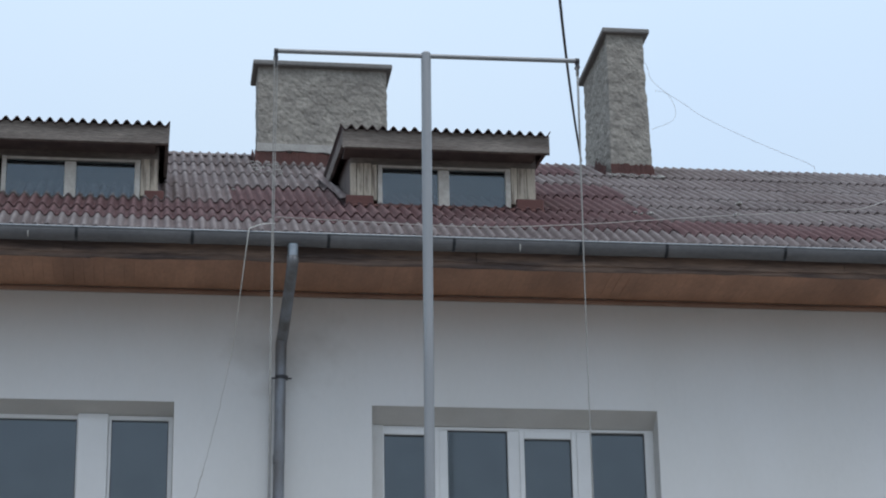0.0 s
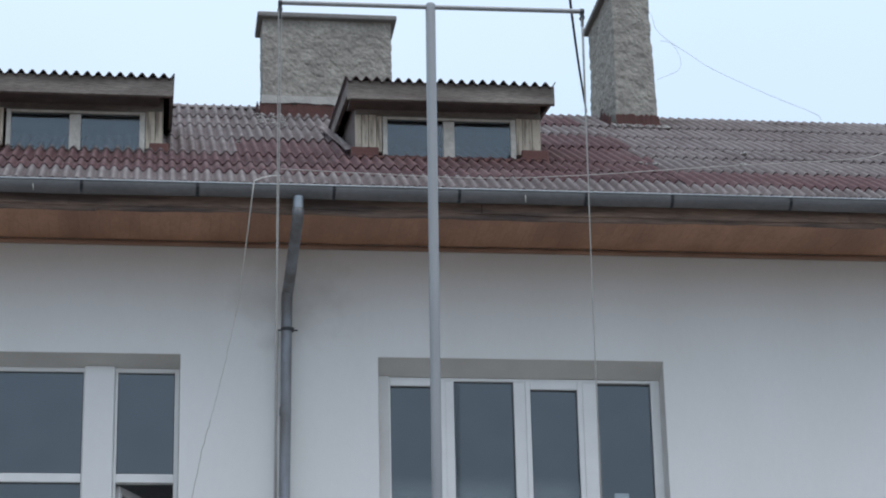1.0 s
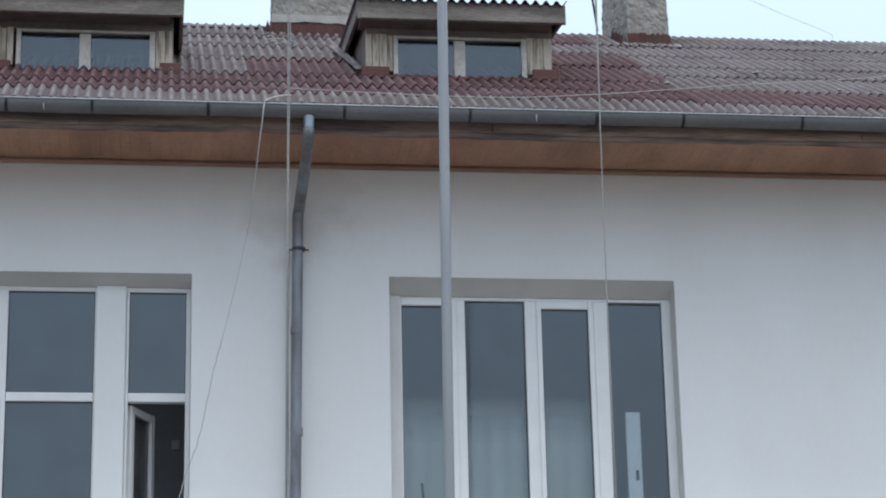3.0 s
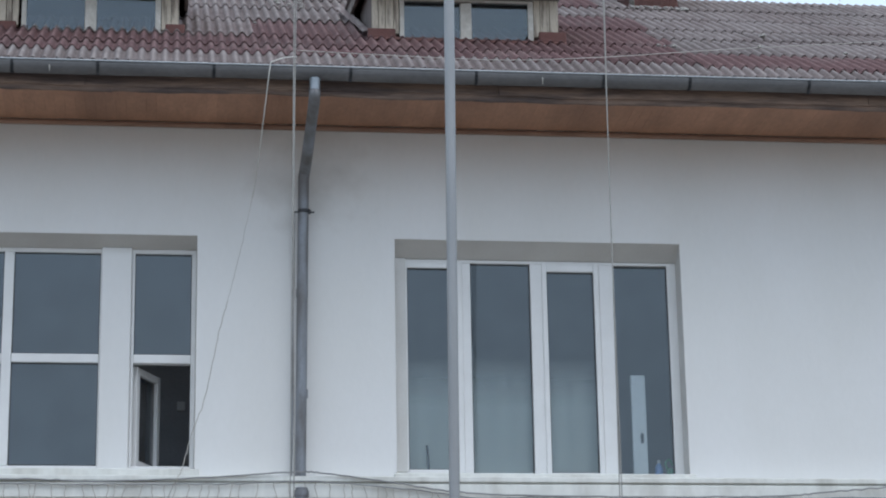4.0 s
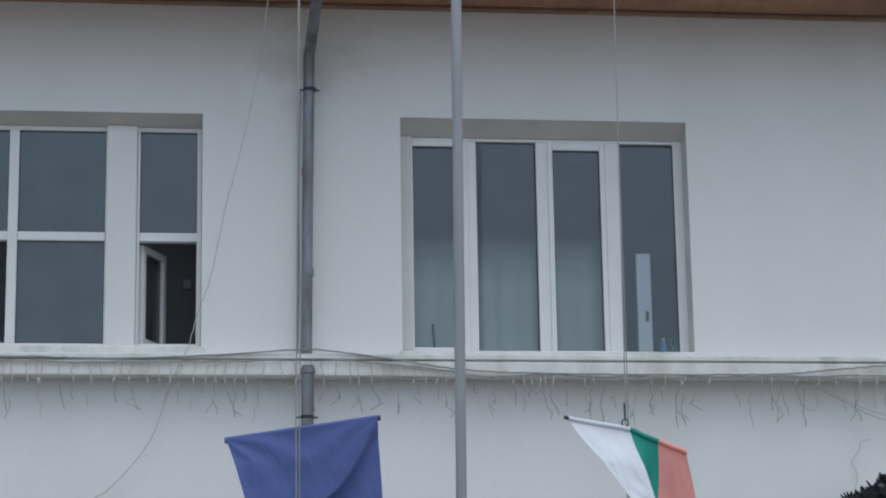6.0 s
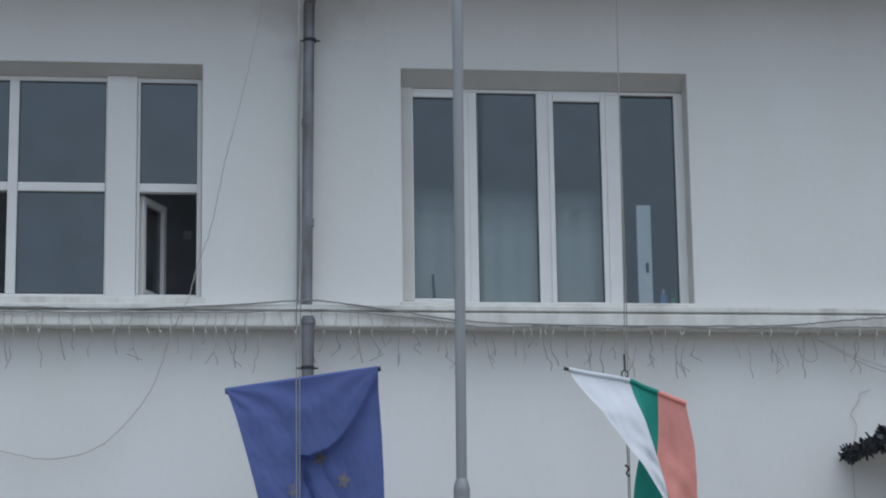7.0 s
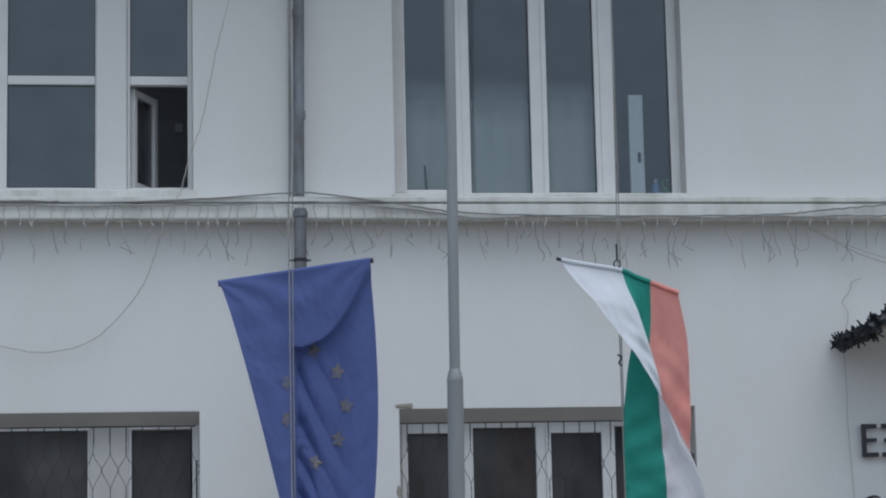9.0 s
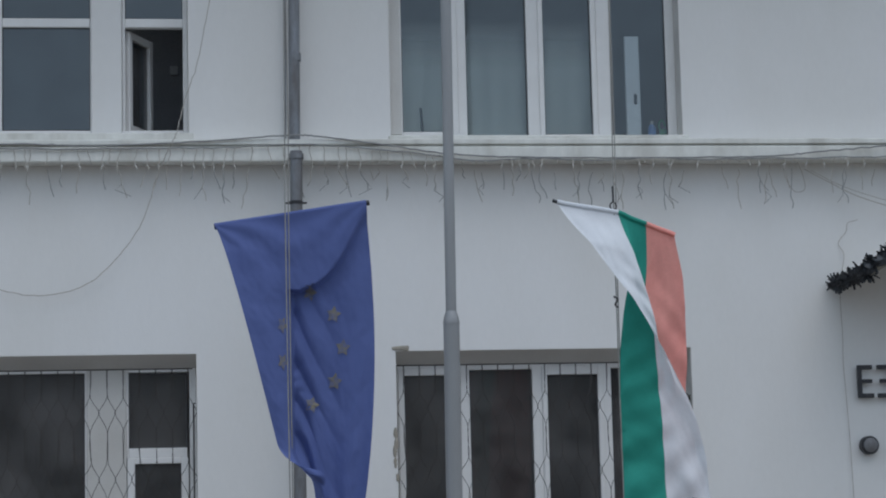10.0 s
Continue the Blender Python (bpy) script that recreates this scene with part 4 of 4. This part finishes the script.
for x, z in ((0.806, 8.043), (2.845, 8.058)):
    p = part("end_fitting", tube([(x - 0.012, PY, z), (x + 0.014, PY, z)], 0.024, 12), STEEL_DARK, pole, "dark end fitting with pulley")
    part("pulley", tube([(x, PY - 0.014, z - 0.045), (x, PY + 0.014, z - 0.045)], 0.017, 14), STEEL_DARK, p)
    part("hanger", slab(x - 0.008, x + 0.008, PY - 0.016, PY + 0.016, z - 0.1, z), STEEL_DARK, p)


def halyard(xt, zt, xm, zm, xe, ze, label):
    h = thing("halyard", label, "rope", "halyards of the flagpole")
    part("rope", tube(smooth_path([(xt - 0.01, PY - 0.03, zt), ((xt + xm) / 2 - 0.004, PY - 0.03, (zt + zm) / 2), (xm, PY - 0.03, zm), (xe, PY - 0.035, ze), (xe + 0.005, PY - 0.05, 0.9)], 6), 0.0038, 6), ROPE, h)
    part("rope", tube(smooth_path([(xt + 0.012, PY + 0.03, zt), ((xt + xm) / 2 + 0.006, PY + 0.02, (zt + zm) / 2), (xm + 0.026, PY + 0.03, zm), (xe + 0.024, PY + 0.03, ze), (xe + 0.024, PY + 0.03, 0.9)], 6), 0.0036, 6), ROPE, h)
    return h


halyard(0.806, 7.99, 0.772, 4.08, 0.768, 3.6, "thin grey rope pair hanging from the crossbar end")
hr = halyard(2.845, 8.0, 2.815, 4.08, 2.805, 3.05, "thin grey rope pair with ring and knot")
part("ring", tube([(2.806 + 0.02 * math.cos(a * math.tau / 16), PY - 0.03, 3.655 + 0.024 * math.sin(a * math.tau / 16)) for a in range(17)], 0.005, 6), STEEL_DARK, hr, "dark iron ring")
part("hook", tube([(2.808, PY - 0.03, 3.68), (2.806, PY - 0.03, 3.78)], 0.007, 6), STEEL_DARK, hr)
part("knot", tube(smooth_path([(2.79, PY - 0.03, 3.09), (2.812, PY - 0.045, 3.07), (2.798, PY - 0.03, 3.04), (2.815, PY - 0.04, 3.02)], 5), 0.006, 6), STEEL_DARK, hr, "dark knot in the rope")


# ---------------------------------------------------------------- flags
def ease(a, b, x):
    t = min(max((x - a) / (b - a), 0), 1)
    return t * t * (3 - 2 * t)


# blue flag hanging from a tilted rod, a pleat down its middle
flag = thing("blue_flag", "blue flag with ring of dull gold stars, hanging pleated", "flag")
BL, BR = Vector((0.345, PY + 0.09, 3.56)), Vector((1.275, PY + 0.09, 3.70))


ROPE_X = 0.79


def blue(u, v):
    top = BL.lerp(BR, u)
    left = 0.44 * v ** 0.85
    right = 0.06 * math.sin(v * 2.6) - 0.08 * v * v
    x = top.x + left * (1 - u) + right * u
    crease = (ROPE_X - BL.x - left) / (0.93 - left + right)       # where the rope holds the cloth
    edge = crease + (1 - crease) * max(0.0, 1 - v / 0.245) ** 0.45
    fold = ease(edge - 0.015, edge + 0.05, u)
    away = max(0.0, x - ROPE_X)
    y = top.y - 0.03 + 0.012 * noise.noise((u * 5, v * 6, 1.3)) * ease(0.0, 0.15, v)
    y += 0.13 * fold * ease(0.0, 0.08, v) * (1 - 0.45 * ease(0.05, 0.4, away)) - 0.05 * math.sin(u * 6 + 1) * v
    # slanting creases that gather at the rope
    ph = 11.0 * (v * 1.95 - 1.9 * away) + 1.6 * noise.noise((u * 4, v * 3, 2.0))
    near = math.exp(-(away / 0.2) ** 2) * ease(0.2, 0.34, v) * fold
    y -= 0.05 * abs(math.sin(ph)) * near
    y -= 0.02 * abs(math.sin(ph * 0.5 + 0.8)) * math.exp(-(away / 0.38) ** 2) * ease(0.45, 0.7, v) * fold
    # drapes that fan out from the upper corners
    for p, k in ((BL, 1.0), (BR, 0.6)):
        dx, dz = abs(x - p.x) + 0.02, v * 1.95 + 0.02
        d = math.hypot(dx, dz)
        y += 0.02 * k * min(d, 0.45) * math.sin(math.atan2(dz, dx) * 13 + 2 * noise.noise((d * 3, k, 0))) * math.exp(-(d / 0.55) ** 2) * 1.3
    y += 0.012 * v * math.sin(u * 19 + v * 4)
    y += 0.007 * noise.noise((u * 9 + v * 2, v * 15, 7.1)) * ease(0.01, 0.08, v) + 0.003 * noise.noise((u * 24 - v * 8, v * 36, 3.3)) * ease(0.01, 0.08, v)
    # short cross wrinkles where the rope nips the cloth
    y -= 0.014 * abs(math.sin(v * 46 + 3 * noise.noise((u * 6, v * 9, 5)))) * math.exp(-(away / 0.09) ** 2) * ease(0.26, 0.34, v) * (1 - ease(0.62, 0.75, v)) * fold
    bottom = 1.95 - 0.24 * (1 - ease(0.15, 0.5, u)) + 0.05 * math.sin(u * 11)
    z = top.z - v * bottom + 0.015 * math.sin(u * 9) * v
    if u < 0.36:                      # the lower corner rolls over to the front
        q = ease(0.78, 1.0, v) * (1 - u / 0.36)
        x += 0.2 * q
        y -= 0.12 * math.sin(q * 2.6)
        z += 0.16 * q * q
    return Vector((x, y, z))


def cloth_at(x, z):
    """The place u, v on the cloth that hangs at x, z."""
    u = v = 0.5
    for _ in range(40):
        p = blue(u, v)
        u += 0.7 * (x - p.x) / 0.75
        v -= 0.7 * (z - p.z) / 1.9
        u, v = min(max(u, 0.03), 0.97), min(max(v, 0.03), 0.95)
    return u, v


part("cloth", sheet(170, 170, blue), BLUE, flag, smooth=True)
part("hem", tube([BL + Vector((-0.003, 0, 0)), BL.lerp(BR, 0.5), BR], 0.02, 12), BLUE, flag, smooth=True)
part("rod", tube([BL - (BR - BL) * 0.006, BR + (BR - BL) * 0.022], 0.0165, 12), STEEL_DARK, flag, "dark rod end")


def star_on(x, z, r, squeeze):
    def at(dx, dz):
        return blue(*cloth_at(x + dx * squeeze, z + dz)) + Vector((0, -0.007, 0))
    bm = bmesh.new()
    c = bm.verts.new(at(0, 0))
    ring = []
    for k in range(10):
        a = math.pi / 2 + k * math.pi / 5 + x
        q = r if k % 2 == 0 else r * 0.54
        ring.append(bm.verts.new(at(q * math.cos(a), q * math.sin(a))))
    for k in range(10):
        bm.faces.new((c, ring[k], ring[(k + 1) % 10]))
    part("star", bm, STAR, flag)


for k in range(-2, 3):
    a = radians(33 * k)
    star_on(ROPE_X + 0.33 * math.cos(a), 2.81 + 0.38 * math.sin(a), 0.056, 0.85)
for dz in (0.135, -0.09):
    star_on(ROPE_X - 0.045, 2.81 + dz, 0.055, 0.6)

# three-striped flag twisted on its rod
flag = thing("striped_flag", "white, green and red flag twisted while hanging", "flag")
FX, FZ, FL = 2.845, 3.635, 1.85
VS = (0.0, 0.15, 0.35, 0.6, 0.8, 1.0)
COLS = {  # sideways run of the cloth at its sixths, in centimetres
    0.0: (-39, -21, 4, 31, 45, 49), 1 / 6: (-21, -8, 11, 27, 36, 40), 1 / 3: (-1, 7, 16, 20, 22, 23),
    0.5: (7, 7, -1, -3.5, -3.5, -3), 2 / 3: (17, 17, 12, 8, 7, 6), 5 / 6: (26, 29, 28, 24, 20, 17), 1.0: (35, 41, 43, 42, 40, 38)}
DEPTH = {0.0: (0, -14, -18, -10, -6, -6), 1 / 3: (-1, -8, -8, -4, -2, -2), 2 / 3: (1, 4, 4, 3, 3, 3), 1.0: (2, 8, 16, 20, 20, 20)}


def curve(keys, vals, x):
    """A smooth run through the values."""
    i = max(0, min(len(keys) - 2, sum(1 for k in keys if k <= x) - 1))
    t = (x - keys[i]) / (keys[i + 1] - keys[i])
    p = [vals[max(i - 1, 0)], vals[i], vals[i + 1], vals[min(i + 2, len(vals) - 1)]]
    return p[1] + 0.5 * t * (p[2] - p[0] + t * (2 * p[0] - 5 * p[1] + 4 * p[2] - p[3] + t * (3 * (p[1] - p[2]) + p[3] - p[0])))


def striped(u, v):
    cu = list(COLS)
    x = curve(cu, [curve(VS, COLS[k], v) for k in cu], u) * 0.01
    du = list(DEPTH)
    y = curve(du, [curve(VS, DEPTH[k], v) for k in du], u) * 0.01
    y += 0.011 * math.sin(u * 24 + v * 13) * ease(0.02, 0.3, v) - 0.012 * abs(math.sin(11 * v + 7 * u + 2 * noise.noise((u * 3, v * 4, 6)))) * ease(0.1, 0.4, v) + 0.004 * math.sin(v * 42 - u * 19) * ease(0.1, 0.3, v)
    y += 0.016 * noise.noise((u * 7 + v * 3, v * 9, 4.2)) * ease(0.0, 0.12, v) + 0.006 * noise.noise((u * 19 + v * 9, v * 17, 1.2)) * ease(0.0, 0.06, v) + 0.004 * math.sin(55 * (v - 0.35 * u) + 4 * noise.noise((u * 3, v * 3, 0))) * ease(0.1, 0.25, v)
    top = FZ + 0.05 - 0.21 * u
    return Vector((FX + x, PY - 0.02 + y, top - v * FL * (1 - 0.03 * math.sin(u * 5))))


for name, a, b, m in (("white_stripe", 0.0, 1 / 3, FLAG_WHITE), ("green_stripe", 1 / 3, 2 / 3, FLAG_GREEN), ("red_stripe", 2 / 3, 1.0, FLAG_RED)):
    part(name, sheet(36, 120, lambda u, v, a=a, b=b: striped(a + (b - a) * u, v)), m, flag, smooth=True)
    part("hem", tube([striped(a + (b - a) * i / 6, 0.0) for i in range(7)], 0.016, 10), m, flag, smooth=True)
e0, e1 = striped(0, 0), striped(1, 0)
part("rod", tube([e0 + (e0 - e1).normalized() * 0.03, e0 * 0.97 + e1 * 0.03], 0.011, 10), STEEL_DARK, flag, "dark rod end")

# ---------------------------------------------------------------- wires
def wire(name, pts, r, m, label, steps=8):
    w = thing(name, label, "cable")
    part("strand", tube(smooth_path(pts, steps), r, 5), m, w)
    return w


w = wire("hanging_wire", [(0.94, -0.80, 7.66), (0.84, -0.93, 7.60), (0.75, -0.99, 7.545), (0.735, -0.992, 7.52), (0.722, -0.985, 7.42), (0.70, -0.86, 7.22), (0.655, -0.5, 6.81), (0.628, -0.42, 6.66)], 0.005, WIRE_PALE, "pale thin wire hanging from the roof over the gutter")
part("strand", tube(rough(smooth_path([(0.628, -0.42, 6.66), (0.55, -0.25, 6.3), (0.46, -0.15, 5.93)], 10), 0.008, 6), 0.003, 5), WIRE_CHALK, w, "chalky middle run of the wire")
part("strand", tube(rough(smooth_path([(0.46, -0.15, 5.93), (0.4, -0.12, 5.7), (0.30, -0.12, 5.2), (0.20, -0.14, 4.9), (0.14, -0.2, 4.65), (0.07, -0.21, 4.5), (0.0, -0.12, 4.34), (-0.11, -0.08, 4.02), (-0.26, -0.06, 3.79), (-0.5, -0.05, 3.56), (-0.8, -0.05, 3.47), (-1.1, -0.05, 3.5), (-1.5, -0.05, 3.65), (-2.4, -0.05, 4.3)], 8), 0.011, 2), 0.0034, 5), WIRE_FAINT, w, "grey lower run of the wire")
pts = [on_roof(0.94, 0.05, 0.07), on_roof(1.5, 0.1, 0.05), on_roof(2.12, -0.01, 0.05), on_roof(2.63, 0.01, 0.05), on_roof(3.33, 0.34, 0.05), on_roof(3.95, 0.74, 0.05), on_roof(4.57, 1.15, 0.05), on_roof(5.89, 1.92, 0.05), on_roof(6.36, 2.44, 0.05), on_roof(7.6, 4.6, 0.06)]
wire("roof_wire", pts, 0.0034, WIRE_FAINT, "pale thin wire lying across the roof sheets")
w = wire("overhead_cable", [(4.30, 4.0, 10.26), (3.62, 1.0, 9.53), (2.83, -2.6, 8.62), (2.05, -6.2, 7.95)], 0.011, WIRE_DARK, "dark overhead cable fixed at the roof ridge")
w = wire("antenna_wire", [(4.87, 3.7, 11.3), (4.98, 3.8, 11.25), (5.02, 3.8, 11.1), (5.17, 3.8, 10.96), (5.35, 3.8, 10.84), (5.57, 3.8, 10.69), (6.1, 3.8, 10.44), (6.6, 3.8, 10.235), (6.75, 4.05, 10.27)], 0.0019, WIRE_FAINT, "thin grey wire drooping from the chimney to the ridge")
part("strand", tube(smooth_path([(5.05, 3.8, 10.98), (5.17, 3.8, 10.95), (5.25, 3.8, 10.8), (5.22, 3.8, 10.66), (5.0, 3.8, 10.55)], 8), 0.0017, 5), WIRE_FAINT, w)

# icicle lights under the band
lights = thing("icicle_lights", "string of unlit icicle lights on thin wires under the band", "string lights")
rng = random.Random(21)


def cable_z(x):
    return 4.53 + 0.018 * noise.noise((x * 2.3, 7, 0)) + 0.03 * math.exp(-((x - 1.0) / 0.35) ** 2) - 0.09 * ease(1.4, 2.4, x) + 0.03 * ease(4.6, 6.0, x)


main = [(x, -0.188, cable_z(x)) for x in np.arange(X0 + 3, 8.0, 0.08)]
part("main_wire", tube(rough(main, 0.012, 3), 0.0055, 5), WIRE_GREY, lights)
x = X0 + 3.1
while x < 6.2:                        # drops that hang over the band, end in thin kinked tails
    z, px, pts = cable_z(x), x, []
    tail = rng.choice((0.0, 0.05, 0.1, 0.14, 0.18, 0.23, 0.3))
    for k in range(5):                # over the face of the band
        pts.append((px, -0.192 - 0.003 * k, z + (4.41 - z) * k / 4))
        px += rng.uniform(-0.012, 0.012)
    part("strand", tube(smooth_path(pts, 2), 0.003, 4), WIRE_FAINT, lights)
    if rng.random() < 0.55:
        q = pts[-1]
        dx_ = rng.uniform(-0.02, 0.02)
        part("bulb", tube([q, (q[0] + dx_ * 0.5, q[1], q[2] - 0.02), (q[0] + dx_, q[1], q[2] - 0.036)], [0.003, 0.005, 0.0035], 6), WIRE_PALE if rng.random() < 0.5 else WIRE_CHALK, lights)
    if tail:
        z, ends, lean = 4.4 - rng.uniform(0.0, 0.06), [], rng.uniform(-0.01, 0.01)
        nk = max(3, int(tail / 0.04))
        for k in range(nk + 1):
            ends.append((px, -0.15 + rng.uniform(-0.012, 0.012), z - (tail * 0.9 + 0.04) * k / nk))
            px += lean + rng.uniform(-0.019, 0.019) + (0.02 if k == nk - 2 and rng.random() < 0.3 else 0.0)
        part("strand", tube(smooth_path(ends, 3), [0.0022 + 0.0012 * min(1.0, i / 6) for i in range(len(ends) * 3 - 2)], 4), WIRE_GREY if rng.random() < 0.5 else WIRE_FAINT, lights)
        if rng.random() < 0.25:
            q = ends[len(ends) // 2]
            part("strand", tube([q, (q[0] + rng.uniform(-0.05, 0.05), q[1], q[2] - 0.04), (q[0] + rng.uniform(-0.07, 0.07), q[1], q[2] - 0.09)], 0.0026, 4), WIRE_GREY, lights)
    x += rng.uniform(0.045, 0.125)
# cables along the band
c = thing("band_cable", "thin grey cable sagging along the storey band", "cable")
part("strand", tube(rough(smooth_path([(X0 + 3, -0.19, 4.56), (-1.2, -0.19, 4.565), (-0.5, -0.19, 4.55), (0.3, -0.19, 4.58), (0.95, -0.19, 4.625), (1.2, -0.19, 4.615), (1.7, -0.19, 4.55), (2.1, -0.19, 4.49), (2.6, -0.19, 4.46), (3.6, -0.19, 4.45), (4.6, -0.19, 4.46), (5.1, -0.2, 4.5), (6.0, -0.2, 4.56), (8.0, -0.2, 4.6)], 12), 0.008, 11), 0.0065, 5), WIRE_GREY, c)
c = thing("slack_cable", "pale slack cable running to the entrance", "cable")
part("strand", tube(smooth_path([(4.9, -0.12, 4.37), (5.1, -0.1, 4.27), (5.35, -0.1, 4.15), (5.9, -0.1, 3.98)], 8), 0.004, 5), WIRE_FAINT, c)
part("strand", tube(smooth_path([(4.95, -0.12, 4.36), (5.2, -0.1, 4.24), (5.5, -0.1, 4.14), (5.95, -0.1, 4.02)], 8), 0.003, 5), WIRE_FAINT, c)
c = thing("slack_cable", "dark loop of loose cable hanging under the band", "cable")
part("strand", tube(smooth_path([(4.72, -0.15, 4.4), (4.75, -0.12, 4.3), (4.82, -0.11, 4.2), (4.9, -0.11, 4.22), (4.88, -0.12, 4.34), (4.84, -0.14, 4.42)], 6), 0.003, 5), WIRE_FAINT, c)

# ---------------------------------------------------------------- entrance: arched canopy, garland, letters, round fitting
CX, CZ, CR = 6.27, 1.63, 2.2


def arch(a, r=CR):
    return CX + r * math.cos(a), CZ + r * math.sin(a)


A0 = math.pi - math.asin((3.5 - CZ) / CR)
bm = bmesh.new()
N, DEP = 28, 0.9
ringa = []
for i in range(N + 1):
    a = A0 + (math.pi - 2 * (math.pi - A0)) * 0 + (math.pi - A0 - A0) * i / N
    (xa, za), (xb, zb) = arch(a), arch(a, CR - 0.05)
    ringa.append([bm.verts.new(p) for p in ((xa, -DEP, za), (xa, 0.0, za), (xb, 0.0, zb), (xb, -DEP, zb))])
for r0, r1 in zip(ringa, ringa[1:]):
    for k in range(4):
        bm.faces.new((r0[k], r0[(k + 1) % 4], r1[(k + 1) % 4], r1[k]))
bm.faces.new(ringa[0])
bm.faces.new(list(reversed(ringa[-1])))
can = thing("entrance_canopy", "shallow arched plaster canopy over the entrance", "canopy")
part("vault", bm, CANOPY, can)
gar = thing("garland", "dark bushy tinsel garland along the canopy edge", "garland")
bm = bmesh.new()
rng = random.Random(8)
xe, ze = arch(A0, CR)
core = [(xe + 0.01, -0.05 - DEP * k / 18, ze - 0.01 + 0.015 * math.sin(k * 2.3)) for k in range(18)]
for i in range(60):
    a = A0 + (math.pi - 2 * A0) * i / 59
    xg, zg = arch(a, CR + 0.02)
    core.append((xg, -DEP - 0.02, zg + 0.015 * math.sin(i * 1.7)))
part("core", tube(core, [0.036 + 0.014 * math.sin(i * 1.9) for i in range(len(core))], 8), GARLAND, gar)
for i, (xg, yg, zg) in enumerate(core):
    clump = 1.0 + 0.55 * math.sin(i * 1.3) * math.sin(i * 0.47 + 1)
    for k in range(60):
        d = Vector((rng.gauss(0, 1), rng.gauss(0, 1), rng.gauss(0, 1))).normalized()
        s = d.cross(Vector((0.3, 0.5, 0.8))).normalized() * 0.013
        L = rng.uniform(0.03, 0.065) * clump * (1.5 if rng.random() < 0.05 else 1.0)
        p = Vector((xg + rng.uniform(-0.03, 0.03), yg, zg))
        q = p + d * L
        vs = [bm.verts.new(c) for c in (p - s, p + s, q + s * 0.6, q - s * 0.6)]
        bm.faces.new(vs)
tagged(part("tinsel", bm, GARLAND, gar), kind="stuff")


def letter(name, bars, x, z, label):
    t = thing(name, label, "sign letter", "metal letters beside the entrance")
    bm = bmesh.new()
    for a, b, c, d in bars:
        box(bm, x + a, x + b, -0.055, -0.03, z + c, z + d, 0.003)
    part("face", bm, LETTER, t)
    bm = bmesh.new()
    for dx_, dz_ in ((0.02, 0.02), (0.02, 0.22)):
        tube([(x + dx_ if name == "letter_e" else x + 0.1, -0.03, z + dz_), (x + dx_ if name == "letter_e" else x + 0.1, 0.0, z + dz_)], 0.006, 6, bm)
    part("pin", bm, LETTER, t)


letter("letter_e", [(0, 0.034, 0, 0.25), (0.034, 0.125, 0, 0.034), (0.034, 0.115, 0.112, 0.142), (0.034, 0.118, 0.216, 0.25)], 5.262, 2.62, "dark metal letter E standing off the wall")
letter("letter_ze", [(0.1, 0.134, 0, 0.25), (0, 0.1, 0, 0.034), (0.02, 0.1, 0.112, 0.142), (0, 0.1, 0.216, 0.25)], 5.418, 2.62, "dark metal letter З standing off the wall")
rf = thing("round_wall_fitting", "round grey metal fitting with dark rim on the wall", "wall fitting")
part("rim", tube([(5.333, 0.0, 2.262), (5.333, -0.06, 2.262), (5.333, -0.075, 2.262)], [0.07, 0.07, 0.062], 24), STEEL_DARK, rf)
part("lens", tube([(5.333, -0.07, 2.262), (5.333, -0.08, 2.262), (5.333, -0.088, 2.262)], [0.055, 0.053, 0.03], 24), PIPE, rf, smooth=True)
w = wire("wall_wire", [(5.33, -0.03, 3.99), (5.25, -0.02, 3.965), (5.235, -0.02, 3.9), (5.17, -0.02, 3.81), (5.21, -0.02, 3.72), (5.18, -0.02, 3.55), (5.165, -0.02, 3.375), (5.17, -0.02, 3.1), (5.165, -0.02, 2.9), (5.175, -0.02, 2.66), (5.19, -0.02, 2.3), (5.195, -0.02, 2.08), (5.2, -0.02, 1.6)], 0.0026, WIRE_FAINT, "thin loose grey wire down the wall")
